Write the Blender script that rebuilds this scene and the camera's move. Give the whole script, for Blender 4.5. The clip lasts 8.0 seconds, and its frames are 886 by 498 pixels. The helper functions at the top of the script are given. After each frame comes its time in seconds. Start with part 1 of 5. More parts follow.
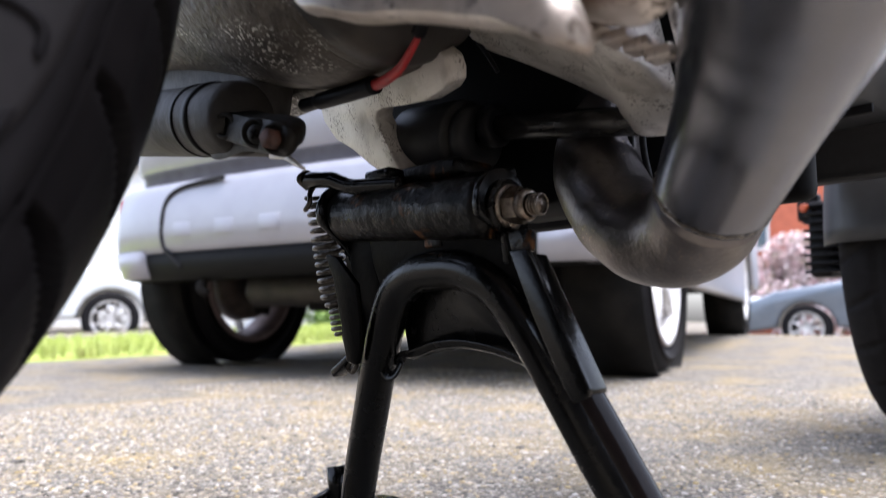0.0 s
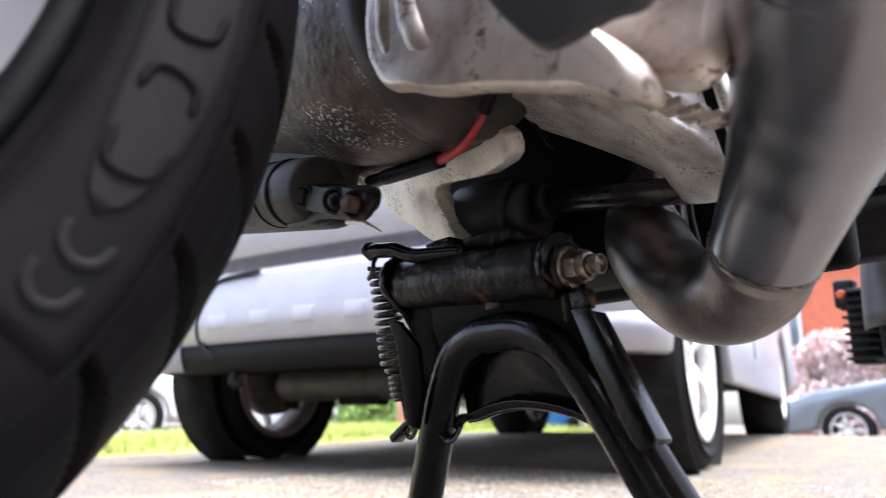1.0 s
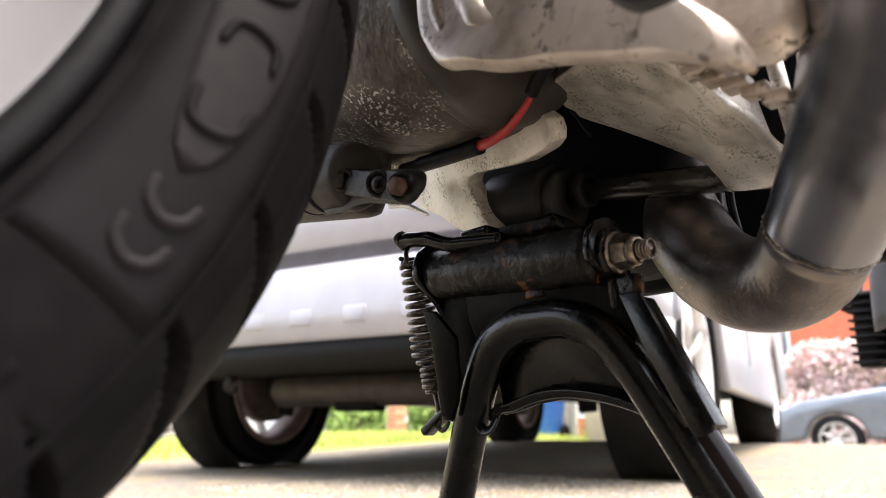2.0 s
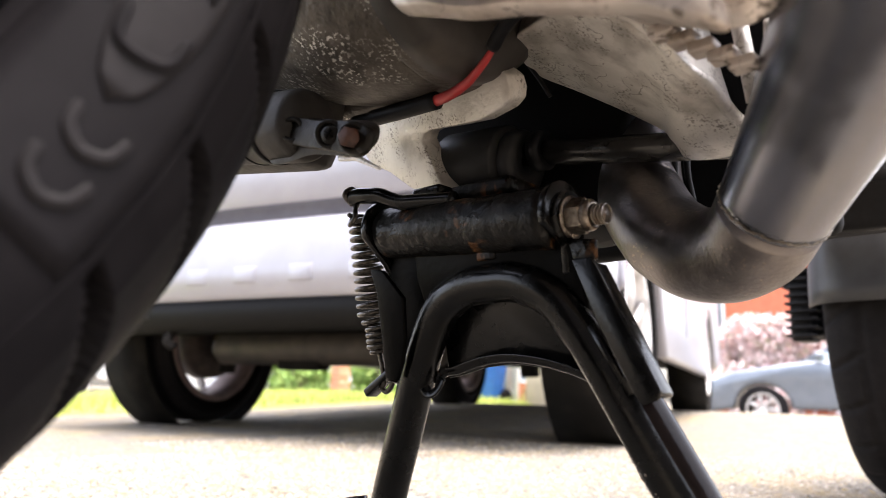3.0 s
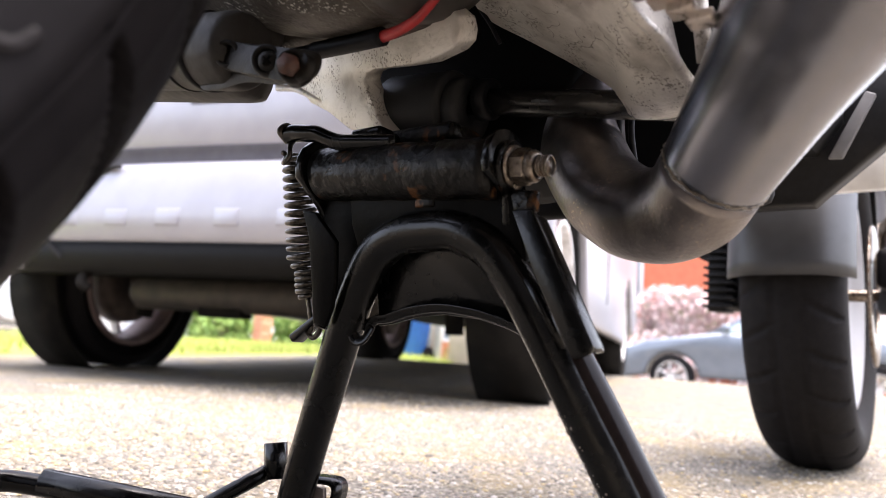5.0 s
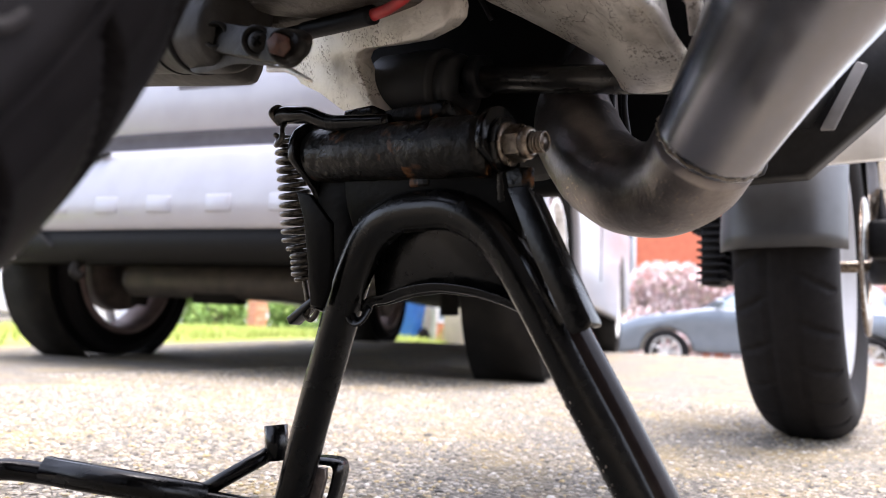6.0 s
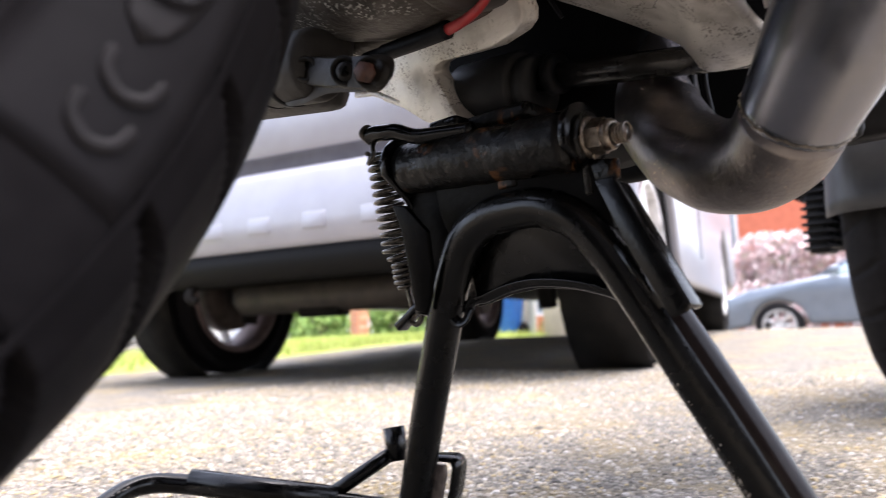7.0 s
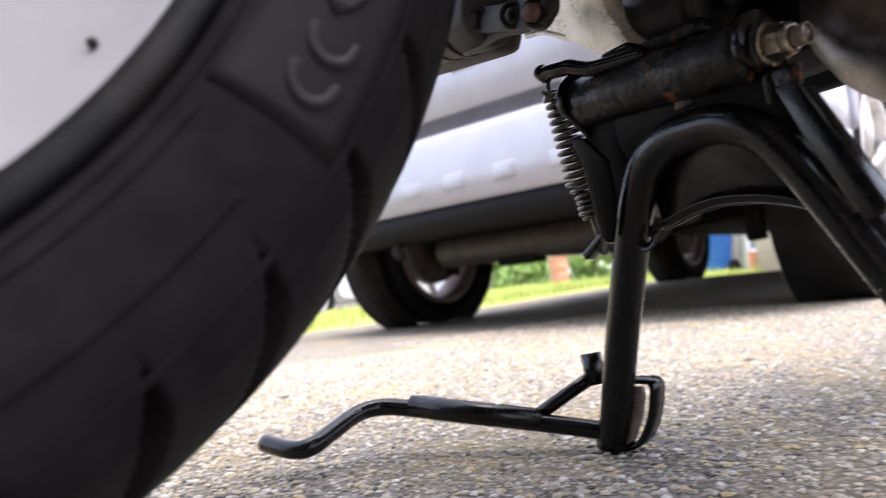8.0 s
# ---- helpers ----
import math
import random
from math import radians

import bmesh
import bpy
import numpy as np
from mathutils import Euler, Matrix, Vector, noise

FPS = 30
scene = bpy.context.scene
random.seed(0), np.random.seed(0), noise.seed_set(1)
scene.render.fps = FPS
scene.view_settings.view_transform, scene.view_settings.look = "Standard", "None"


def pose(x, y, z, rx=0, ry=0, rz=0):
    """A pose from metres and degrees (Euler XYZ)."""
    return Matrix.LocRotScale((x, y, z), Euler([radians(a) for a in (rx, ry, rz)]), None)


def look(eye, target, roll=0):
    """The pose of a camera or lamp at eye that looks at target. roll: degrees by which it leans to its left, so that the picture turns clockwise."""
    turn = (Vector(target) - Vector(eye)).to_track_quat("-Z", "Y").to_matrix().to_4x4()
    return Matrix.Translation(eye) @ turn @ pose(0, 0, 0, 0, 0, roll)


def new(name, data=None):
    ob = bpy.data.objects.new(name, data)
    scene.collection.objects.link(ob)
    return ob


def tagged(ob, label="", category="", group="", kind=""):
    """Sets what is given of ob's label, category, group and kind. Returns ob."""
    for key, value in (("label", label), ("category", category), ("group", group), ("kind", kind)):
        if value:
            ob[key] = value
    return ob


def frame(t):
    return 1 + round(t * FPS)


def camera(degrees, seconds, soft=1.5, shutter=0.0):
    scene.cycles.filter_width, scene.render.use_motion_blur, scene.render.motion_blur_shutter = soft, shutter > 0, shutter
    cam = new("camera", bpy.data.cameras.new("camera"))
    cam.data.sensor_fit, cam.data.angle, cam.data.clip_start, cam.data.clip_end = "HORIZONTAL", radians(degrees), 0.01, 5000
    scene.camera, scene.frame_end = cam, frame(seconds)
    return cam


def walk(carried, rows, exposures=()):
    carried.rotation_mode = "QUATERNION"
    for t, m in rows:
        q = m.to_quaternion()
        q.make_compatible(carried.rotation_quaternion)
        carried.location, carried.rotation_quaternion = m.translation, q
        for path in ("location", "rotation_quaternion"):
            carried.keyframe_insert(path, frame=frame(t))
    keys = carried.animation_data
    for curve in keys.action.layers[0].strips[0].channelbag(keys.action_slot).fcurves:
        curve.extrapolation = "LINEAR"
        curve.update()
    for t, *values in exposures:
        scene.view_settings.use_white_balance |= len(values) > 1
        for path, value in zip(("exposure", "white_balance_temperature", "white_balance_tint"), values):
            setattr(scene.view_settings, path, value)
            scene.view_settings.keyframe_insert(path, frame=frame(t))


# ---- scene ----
cam = camera(63.7, 8.0, soft=0.8, shutter=0.4)
PATH = [
    (0, (0.2823, 0.1481, 0.1638), (-1.1565, 1.5223, 0.3668), -0.03),
    (0.5, (0.2895, 0.1305, 0.1579), (-1.1244, 1.4963, 0.5260), 0.08),
    (1, (0.2828, 0.1214, 0.1425), (-1.1683, 1.4131, 0.6176), 0.22),
    (1.2, (0.2737, 0.1097, 0.1380), (-1.1729, 1.3932, 0.6480), 0.36),
    (2.3, (0.2518, 0.1074, 0.1316), (-1.1555, 1.4470, 0.6056), 0.61),
    (2.5, (0.2466, 0.1127, 0.1309), (-1.1413, 1.4838, 0.5710), 0.84),
    (3, (0.2497, 0.1152, 0.1328), (-1.0920, 1.5428, 0.5352), 1.65),
    (3.5, (0.2424, 0.1180, 0.1303), (-1.0360, 1.6036, 0.5286), 2.39),
    (4, (0.2407, 0.1175, 0.1291), (-1.0015, 1.6428, 0.4904), 3.31),
    (4.5, (0.2400, 0.1180, 0.1290), (-0.9690, 1.6760, 0.4620), 3.90),
    (4.7, (0.24, 0.1195, 0.1288), (-0.9655, 1.6835, 0.4475), 4.05),
    (5.8, (0.239, 0.1228, 0.1285), (-0.9435, 1.7165, 0.3800), 3.25),
    (6, (0.2388, 0.1208, 0.1274), (-0.9473, 1.7121, 0.3738), 2.64),
    (6.5, (0.2386, 0.1153, 0.1214), (-1.0053, 1.6629, 0.3614), 0.47),
    (7, (0.2467, 0.1085, 0.1278), (-1.1353, 1.5347, 0.3648), -2.15),
    (7.5, (0.2638, 0.1031, 0.1244), (-1.3152, 1.3199, 0.2863), -4.25),
    (8, (0.2690, 0.0978, 0.1163), (-1.4601, 1.0943, 0.2475), -5.18),
]
walk(cam, [(t, look(eye, target, roll)) for t, eye, target, roll in PATH],
     exposures=[(0.0, 2.15, 6050, 14), (0.5, 2.52, 6000, 14), (1.0, 2.62, 6150, 15), (2.3, 2.90, 7200, 13), (3.0, 2.95, 6850, 15), (3.5, 2.88, 6900, 17), (4.7, 2.80, 6750, 17), (5.8, 2.70, 6450, 16), (8.0, 2.60, 6350, 16)])
cam.data.dof.use_dof, cam.data.dof.focus_distance, cam.data.dof.aperture_fstop = True, 0.41, 9.0

# ---- world, sun, exposure ----
world = bpy.data.worlds.new("overcast_sky")
scene.world = world
world.use_nodes = True
wn = world.node_tree
sky = wn.nodes.new("ShaderNodeTexSky")
sky.sky_type, sky.sun_disc = "NISHITA", False
sky.sun_elevation, sky.sun_rotation = radians(76), radians(60)
sky.air_density, sky.dust_density, sky.ozone_density = 1.0, 4.0, 1.0
grey = wn.nodes.new("ShaderNodeHueSaturation")
grey.inputs["Saturation"].default_value = 0.55
wn.links.new(sky.outputs[0], grey.inputs["Color"])
wn.links.new(grey.outputs[0], wn.nodes["Background"].inputs["Color"])
wn.nodes["Background"].inputs["Strength"].default_value = 0.15
sun_lamp = bpy.data.lights.new("sun", "SUN")
sun_lamp.energy, sun_lamp.angle, sun_lamp.color = 0.9, radians(40), (1.0, 0.98, 0.96)
sun = new("sun", sun_lamp)
sun.matrix_world = look((1.3, 0.75, 6), (0, 0, 0))
scene.view_settings.exposure = 2.15

# ---- materials ----
def mat(name, colour, rough=0.6, metal=0.0, colour2=None, scale=40.0, detail=6.0, bump=0.0, bump_scale=None, low=0.4, high=0.65,
        stain=None, stain_scale=6.0, stain_low=0.55, stain_high=0.75, rough2=None, coat=0.0, emit=0.0, spec=0.5, fleck=None, scratch=None):
    """A worn surface: grain between two colours, larger stains over it, fine relief."""
    m = bpy.data.materials.new(name)
    m.use_nodes = True
    n, l = m.node_tree.nodes, m.node_tree.links
    b = n["Principled BSDF"]
    b.inputs["Roughness"].default_value, b.inputs["Metallic"].default_value = rough, metal
    b.inputs["Coat Weight"].default_value = coat
    b.inputs["Specular IOR Level"].default_value = spec
    where = n.new("ShaderNodeTexCoord").outputs["Object"]
    def ramp(source, lo, hi):
        r = n.new("ShaderNodeMapRange")
        r.inputs["From Min"].default_value, r.inputs["From Max"].default_value = lo, hi
        l.new(source, r.inputs["Value"])
        return r.outputs["Result"]
    def grain(size, det=detail):
        t = n.new("ShaderNodeTexNoise")
        t.inputs["Scale"].default_value, t.inputs["Detail"].default_value = size, det
        l.new(where, t.inputs["Vector"])
        return t.outputs["Fac"]
    def mix(a, c, f):
        x = n.new("ShaderNodeMix")
        x.data_type = "RGBA"
        for k, v in ((6, a), (7, c)):
            if isinstance(v, tuple):
                x.inputs[k].default_value = (*v, 1)
            else:
                l.new(v, x.inputs[k])
        l.new(f, x.inputs[0])
        return x.outputs[2]
    fine = grain(scale)
    c = mix(colour, colour2 or tuple(0.75 * v for v in colour), ramp(fine, low, high))
    if stain:
        c = mix(c, stain, ramp(grain(stain_scale), stain_low, stain_high))
    if fleck:
        f = n.new("ShaderNodeMath")
        f.operation = "MULTIPLY"
        l.new(ramp(grain(fleck[1], 5), fleck[2], fleck[2] + 0.07), f.inputs[0])
        l.new(ramp(grain(fleck[3], 3), *(fleck[4:] or (0.48, 0.60))), f.inputs[1])
        c = mix(c, fleck[0], f.outputs[0])
    if scratch:
        # thin crooked lines, only here and there
        band = n.new("ShaderNodeMath")
        band.operation = "SUBTRACT"
        l.new(grain(scratch[1], 2), band.inputs[0])
        band.inputs[1].default_value = 0.5
        size = n.new("ShaderNodeMath")
        size.operation = "ABSOLUTE"
        l.new(band.outputs[0], size.inputs[0])
        f = n.new("ShaderNodeMath")
        f.operation = "MULTIPLY"
        l.new(ramp(size.outputs[0], scratch[2], 0.0), f.inputs[0])
        l.new(ramp(grain(scratch[1] * 0.6, 2), 0.52, 0.60), f.inputs[1])
        c = mix(c, scratch[0], f.outputs[0])
    l.new(c, b.inputs["Base Color"])
    if rough2 is not None:
        r = n.new("ShaderNodeMapRange")
        r.inputs["From Min"].default_value, r.inputs["From Max"].default_value = 0.35, 0.65
        r.inputs["To Min"].default_value, r.inputs["To Max"].default_value = rough, rough2
        l.new(grain(scale * 0.3), r.inputs["Value"])
        l.new(r.outputs["Result"], b.inputs["Roughness"])
    if bump:
        k = n.new("ShaderNodeBump")
        k.inputs["Strength"].default_value, k.inputs["Distance"].default_value = min(bump, 1.0), 0.0006 * max(bump, 1.0)
        l.new(grain(bump_scale or scale * 2), k.inputs["Height"])
        l.new(k.outputs["Normal"], b.inputs["Normal"])
    if emit:
        l.new(c, b.inputs["Emission Color"])
        b.inputs["Emission Strength"].default_value = emit
    return m


RUBBER = mat("tyre_rubber", (0.0068, 0.0061, 0.0069), 0.75, colour2=(0.0090, 0.0081, 0.0090), scale=90, bump=0.4, stain=(0.0120, 0.0107, 0.0118), stain_scale=14, rough2=0.85, spec=0.04)
DARK_TYRE = mat("dark_tyre_rubber", (0.0075, 0.0068, 0.0074), 0.75, colour2=(0.0105, 0.0096, 0.0104), scale=90, bump=0.4, spec=0.12)
# darker copy of the tyre rubber; the tread's shade is in its colour
TREAD_SHADE_RUBBER = mat("tread_rubber_with_shade", (0.0050, 0.0046, 0.0056), 0.6, colour2=(0.0068, 0.0062, 0.0072), scale=110, bump=0.5, spec=0.1)
SIDEWALL_MARK = mat("sidewall_marking", (0.0150, 0.0135, 0.0150), 0.65, colour2=(0.0122, 0.0110, 0.0122), scale=120, spec=0.15)
DARK_RUBBER = mat("smooth_rubber", (0.0075, 0.0067, 0.0080), 0.7, colour2=(0.0095, 0.0085, 0.0100), scale=60, spec=0.1)
BLACK_PAINT = mat("black_stand_paint", (0.0019, 0.0019, 0.0020), 0.16, colour2=(0.0030, 0.0029, 0.0029), scale=300, bump=0.22, bump_scale=420, stain=(0.0065, 0.0056, 0.0052), stain_scale=60, stain_low=0.62, stain_high=0.8, rough2=0.30, spec=0.26, fleck=((0.045, 0.038, 0.032), 900, 0.66, 60, 0.60, 0.66))
RUSTY_PAINT = mat("greasy_black_paint_with_rust", (0.0018, 0.0018, 0.0020), 0.22, colour2=(0.0044, 0.0040, 0.0037), scale=160, bump=1.7, bump_scale=230, rough2=0.5, spec=0.2, stain=(0.011, 0.0085, 0.0065), stain_scale=70, stain_low=0.55, stain_high=0.72, fleck=((0.085, 0.036, 0.013), 140, 0.53, 34, 0.53, 0.61))
# darker and rougher black than the stand paint, for gusset and yoke plates
DULL_BLACK = mat("dull_black_plate", (0.0008, 0.0008, 0.0009), 0.45, colour2=(0.0014, 0.0013, 0.0013), scale=140, bump=0.5, bump_scale=240, stain=(0.0035, 0.0028, 0.0024), stain_scale=75, stain_low=0.62, stain_high=0.8, spec=0.05)
STEEL = mat("dirty_plated_steel", (0.27, 0.235, 0.20), 0.26, 1.0, colour2=(0.11, 0.09, 0.072), scale=320, bump=0.6, rough2=0.45, stain=(0.12, 0.075, 0.05), stain_scale=150, stain_low=0.50, stain_high=0.66)
SPRING_STEEL = mat("dull_spring_steel", (0.11, 0.10, 0.088), 0.33, 0.9, colour2=(0.05, 0.042, 0.034), scale=400, bump=0.4)
PIPE_BLACK = mat("satin_dark_pipe", (0.178, 0.181, 0.208), 0.27, 1.0, colour2=(0.194, 0.197, 0.222), scale=25, bump=0.03, bump_scale=300)
PIPE_BROWN = mat("heat_browned_pipe", (0.190, 0.172, 0.168), 0.36, 1.0, colour2=(0.235, 0.212, 0.200), scale=110, bump=0.5, bump_scale=420, stain=(0.115, 0.104, 0.104), stain_scale=18, stain_low=0.42, stain_high=0.70, fleck=((0.30, 0.245, 0.20), 520, 0.59, 26, 0.54, 0.62))
WELD = mat("weld_bead", (0.20, 0.17, 0.13), 0.5, 0.7, colour2=(0.08, 0.07, 0.06), scale=500, bump=1.0)
ALLOY = mat("dirty_cast_aluminium", (0.73, 0.70, 0.655), 0.5, 0.5, colour2=(0.585, 0.555, 0.515), scale=30, detail=10, bump=1.0, bump_scale=320, stain=(0.40, 0.37, 0.335), stain_scale=38, stain_low=0.50, stain_high=0.66, fleck=((0.27, 0.245, 0.22), 620, 0.54, 70), scratch=((0.16, 0.145, 0.13), 75, 0.014))
ALLOY_DARK = mat("grimy_cast_aluminium", (0.105, 0.093, 0.081), 0.5, 0.45, colour2=(0.052, 0.045, 0.040), scale=90, detail=9, bump=1.8, bump_scale=260, stain=(0.085, 0.074, 0.062), stain_scale=40, stain_low=0.50, stain_high=0.68, spec=0.3, fleck=((0.60, 0.58, 0.54), 480, 0.55, 26, 0.54, 0.63))
RED_CABLE = mat("red_cable_sleeve", (0.42, 0.028, 0.030), 0.45, colour2=(0.30, 0.02, 0.02), scale=80)
BLACK_PLASTIC = mat("black_plastic", (0.004, 0.004, 0.005), 0.5, colour2=(0.0065, 0.0065, 0.008), scale=120, bump=0.3, stain=(0.014, 0.0125, 0.012), stain_scale=20, stain_low=0.62, stain_high=0.8, spec=0.15)
GREY_PLASTIC = mat("dark_grey_plastic", (0.032, 0.034, 0.039), 0.45, colour2=(0.025, 0.0265, 0.030), scale=40, bump=0.2)
SILVER_RIM = mat("silver_painted_alloy", (0.27, 0.27, 0.285), 0.45, 0.1, colour2=(0.245, 0.245, 0.255), scale=25)
CHROME = mat("chrome_fork_tube", (0.75, 0.76, 0.78), 0.12, 1.0, colour2=(0.65, 0.66, 0.68), scale=30)
CAR_SILVER = mat("silver_car_paint", (0.37, 0.37, 0.41), 0.35, 0.3, colour2=(0.345, 0.345, 0.385), scale=12, coat=0.3)
CAR_GAP = mat("panel_gap", (0.012, 0.012, 0.013), 0.8, colour2=(0.008, 0.008, 0.009), scale=20)
# dark joints, and the painted shade of the step above the bumper
SEAM_AND_SHADE = mat("dark_seam_and_step_shade", (0.11, 0.105, 0.12), 0.6, colour2=(0.085, 0.08, 0.095), scale=20)
CAR_TRIM = mat("black_bumper_plastic", (0.0055, 0.0055, 0.0052), 0.6, colour2=(0.004, 0.004, 0.004), scale=50, bump=0.3, spec=0.15)
CAR_UNDER = mat("car_underbody", (0.008, 0.0075, 0.007), 0.85, colour2=(0.015, 0.0135, 0.012), scale=15, spec=0.1)
MUFFLER = mat("car_silencer_steel", (0.075, 0.065, 0.055), 0.6, 0.3, colour2=(0.045, 0.04, 0.036), scale=20)
DRUM_BAND = mat("smooth_dark_cover", (0.045, 0.041, 0.038), 0.5, colour2=(0.032, 0.029, 0.028), scale=60, bump=0.5, stain=(0.085, 0.073, 0.062), stain_scale=30, spec=0.2)
FLANGE = mat("oily_brown_flange", (0.010, 0.0085, 0.007), 0.55, colour2=(0.006, 0.005, 0.0042), scale=90, bump=1.4, stain=(0.020, 0.0165, 0.013), stain_scale=55, stain_low=0.55, stain_high=0.75, spec=0.25)
PALE_PLASTIC = mat("pale_grey_plastic", (0.22, 0.22, 0.23), 0.45, colour2=(0.17, 0.17, 0.18), scale=40)
# near-black fill: the deep shade behind the engine put into colour
VOID_BLACK = mat("void_black", (0.0018, 0.0018, 0.0022), 0.7, colour2=(0.003, 0.003, 0.0035), scale=60, spec=0.08)
CASING = mat("smooth_cast_casing", (0.70, 0.64, 0.595), 0.42, 0.5, colour2=(0.55, 0.49, 0.445), scale=18, detail=8, bump=0.5, bump_scale=200, stain=(0.27, 0.215, 0.175), stain_scale=30, stain_low=0.42, stain_high=0.66, fleck=((0.20, 0.165, 0.14), 300, 0.53, 45), scratch=((0.14, 0.115, 0.10), 60, 0.010))

# ---- builders ----
def part(name, bm, material, parent=None, label=""):
    """One mesh object from a bmesh, in world coordinates, under a thing or a part."""
    me = bpy.data.meshes.new(name)
    bmesh.ops.recalc_face_normals(bm, faces=bm.faces)
    bm.to_mesh(me)
    bm.free()
    for p in me.polygons:
        p.use_smooth = True
    me.materials.append(material)
    ob = new(name, me)
    if parent is not None:
        ob.parent = parent
        if parent.type == "EMPTY":
            ob.matrix_parent_inverse = Matrix.Translation(parent.location).inverted()
    if label:
        ob["label"] = label
    return ob


def sharp(ob, degrees=35):
    """Smooth shading that keeps edges sharper than the angle."""
    me = ob.data
    bm = bmesh.new()
    bm.from_mesh(me)
    for e in bm.edges:
        if len(e.link_faces) == 2 and e.calc_face_angle(0) > radians(degrees):
            e.smooth = False
    bm.to_mesh(me)
    bm.free()
    return ob


def smooth_path(points, steps=8):
    """Points on a smooth curve through the given ones."""
    p = [Vector(q) for q in points]
    p = [2 * p[0] - p[1]] + p + [2 * p[-1] - p[-2]]
    out = []
    for i in range(1, len(p) - 2):
        for k in range(steps):
            t = k / steps
            a, b, c, d = p[i - 1], p[i], p[i + 1], p[i + 2]
            out.append(0.5 * (2 * b + (c - a) * t + (2 * a - 5 * b + 4 * c - d) * t * t + (3 * b - a - 3 * c + d) * t ** 3))
    out.append(p[-2])
    return out


def sweep(points, radius, sides=20, bm=None, caps=True, flat=1.0):
    """A round bar or pipe along the points; radius is a number or a function of 0..1."""
    bm = bm or bmesh.new()
    pts = [Vector(q) for q in points]
    rad = radius if callable(radius) else (lambda s: radius)
    side = None
    rings = []
    for i, q in enumerate(pts):
        d = (pts[min(i + 1, len(pts) - 1)] - pts[max(i - 1, 0)]).normalized()
        if side is None:
            side = d.orthogonal().normalized()
        side = (side - d * side.dot(d)).normalized()
        up = d.cross(side)
        r = rad(i / (len(pts) - 1))
        rings.append([bm.verts.new(q + (side * math.cos(a) + up * math.sin(a) * flat) * r) for a in (2 * math.pi * k / sides for k in range(sides))])
    for a, b in zip(rings, rings[1:]):
        for k in range(sides):
            bm.faces.new((a[k], a[(k + 1) % sides], b[(k + 1) % sides], b[k]))
    if caps:
        bm.faces.new(rings[0][::-1])
        bm.faces.new(rings[-1])
    return bm


def revolve(profile, axis_point, axis=(1, 0, 0), steps=96, bm=None, closed=True):
    """A solid of revolution; profile: (along the axis, radius) pairs, closed into a loop."""
    bm = bm or bmesh.new()
    a = Vector(axis).normalized()
    u = a.orthogonal().normalized()
    if abs(a.z) < 0.9:
        u = (Vector((0, 0, 1)) - a * a.z).normalized()
    v = a.cross(u)
    o = Vector(axis_point)
    rings = []
    for k in range(steps):
        t = 2 * math.pi * k / steps
        w = u * math.cos(t) + v * math.sin(t)
        rings.append([bm.verts.new(o + a * s + w * r) for s, r in profile])
    n = len(profile)
    for k in range(steps):
        p, q = rings[k], rings[(k + 1) % steps]
        for j in range(n if closed else n - 1):
            bm.faces.new((p[j], p[(j + 1) % n], q[(j + 1) % n], q[j]))
    return bm


def plate(outline, thick, origin=(0, 0, 0), right=(1, 0, 0), up=(0, 0, 1), bevel=0.0008, bm=None, segments=2):
    """A flat plate: an outline in the plane of right and up, thickened to both sides, its rims rounded."""
    own = bmesh.new()
    o, r, u = Vector(origin), Vector(right).normalized(), Vector(up).normalized()
    n = r.cross(u).normalized()
    front = [own.verts.new(o + r * x + u * y - n * thick / 2) for x, y in outline]
    back = [own.verts.new(o + r * x + u * y + n * thick / 2) for x, y in outline]
    own.faces.new(front[::-1])
    own.faces.new(back)
    k = len(outline)
    for i in range(k):
        own.faces.new((front[i], front[(i + 1) % k], back[(i + 1) % k], back[i]))
    bmesh.ops.recalc_face_normals(own, faces=own.faces)
    if bevel:
        rim = [e for e in own.edges if len(e.link_faces) == 2 and e.calc_face_angle(0) > 0.6]
        bmesh.ops.bevel(own, geom=rim, offset=bevel, segments=segments, affect="EDGES", profile=0.5, clamp_overlap=True)
    return own if bm is None else join(bm, own)


def join(bm, other):
    me = bpy.data.meshes.new("tmp")
    other.to_mesh(me)
    other.free()
    bm.from_mesh(me)
    bpy.data.meshes.remove(me)
    return bm


def block(centre, size, bevel=0.002, turn=None, bm=None, segments=2):
    """A rounded block."""
    own = bmesh.new()
    bmesh.ops.create_cube(own, size=1)
    bmesh.ops.scale(own, vec=size, verts=own.verts)
    if bevel:
        bmesh.ops.bevel(own, geom=own.edges[:], offset=bevel, segments=segments, affect="EDGES", profile=0.5, clamp_overlap=True)
    m = Matrix.Translation(centre) @ (turn.to_4x4() if turn is not None else Matrix())
    bmesh.ops.transform(own, matrix=m, verts=own.verts)
    return own if bm is None else join(bm, own)


def arc(cx, cy, r, a0, a1, n=8):
    return [(cx + r * math.cos(radians(a0 + (a1 - a0) * k / n)), cy + r * math.sin(radians(a0 + (a1 - a0) * k / n))) for k in range(n + 1)]


def thing(name, place, label, category, group="", kind=""):
    ob = new(name)
    ob.location = place
    ob.empty_display_size = 0.1
    return tagged(ob, label, category, group, kind)


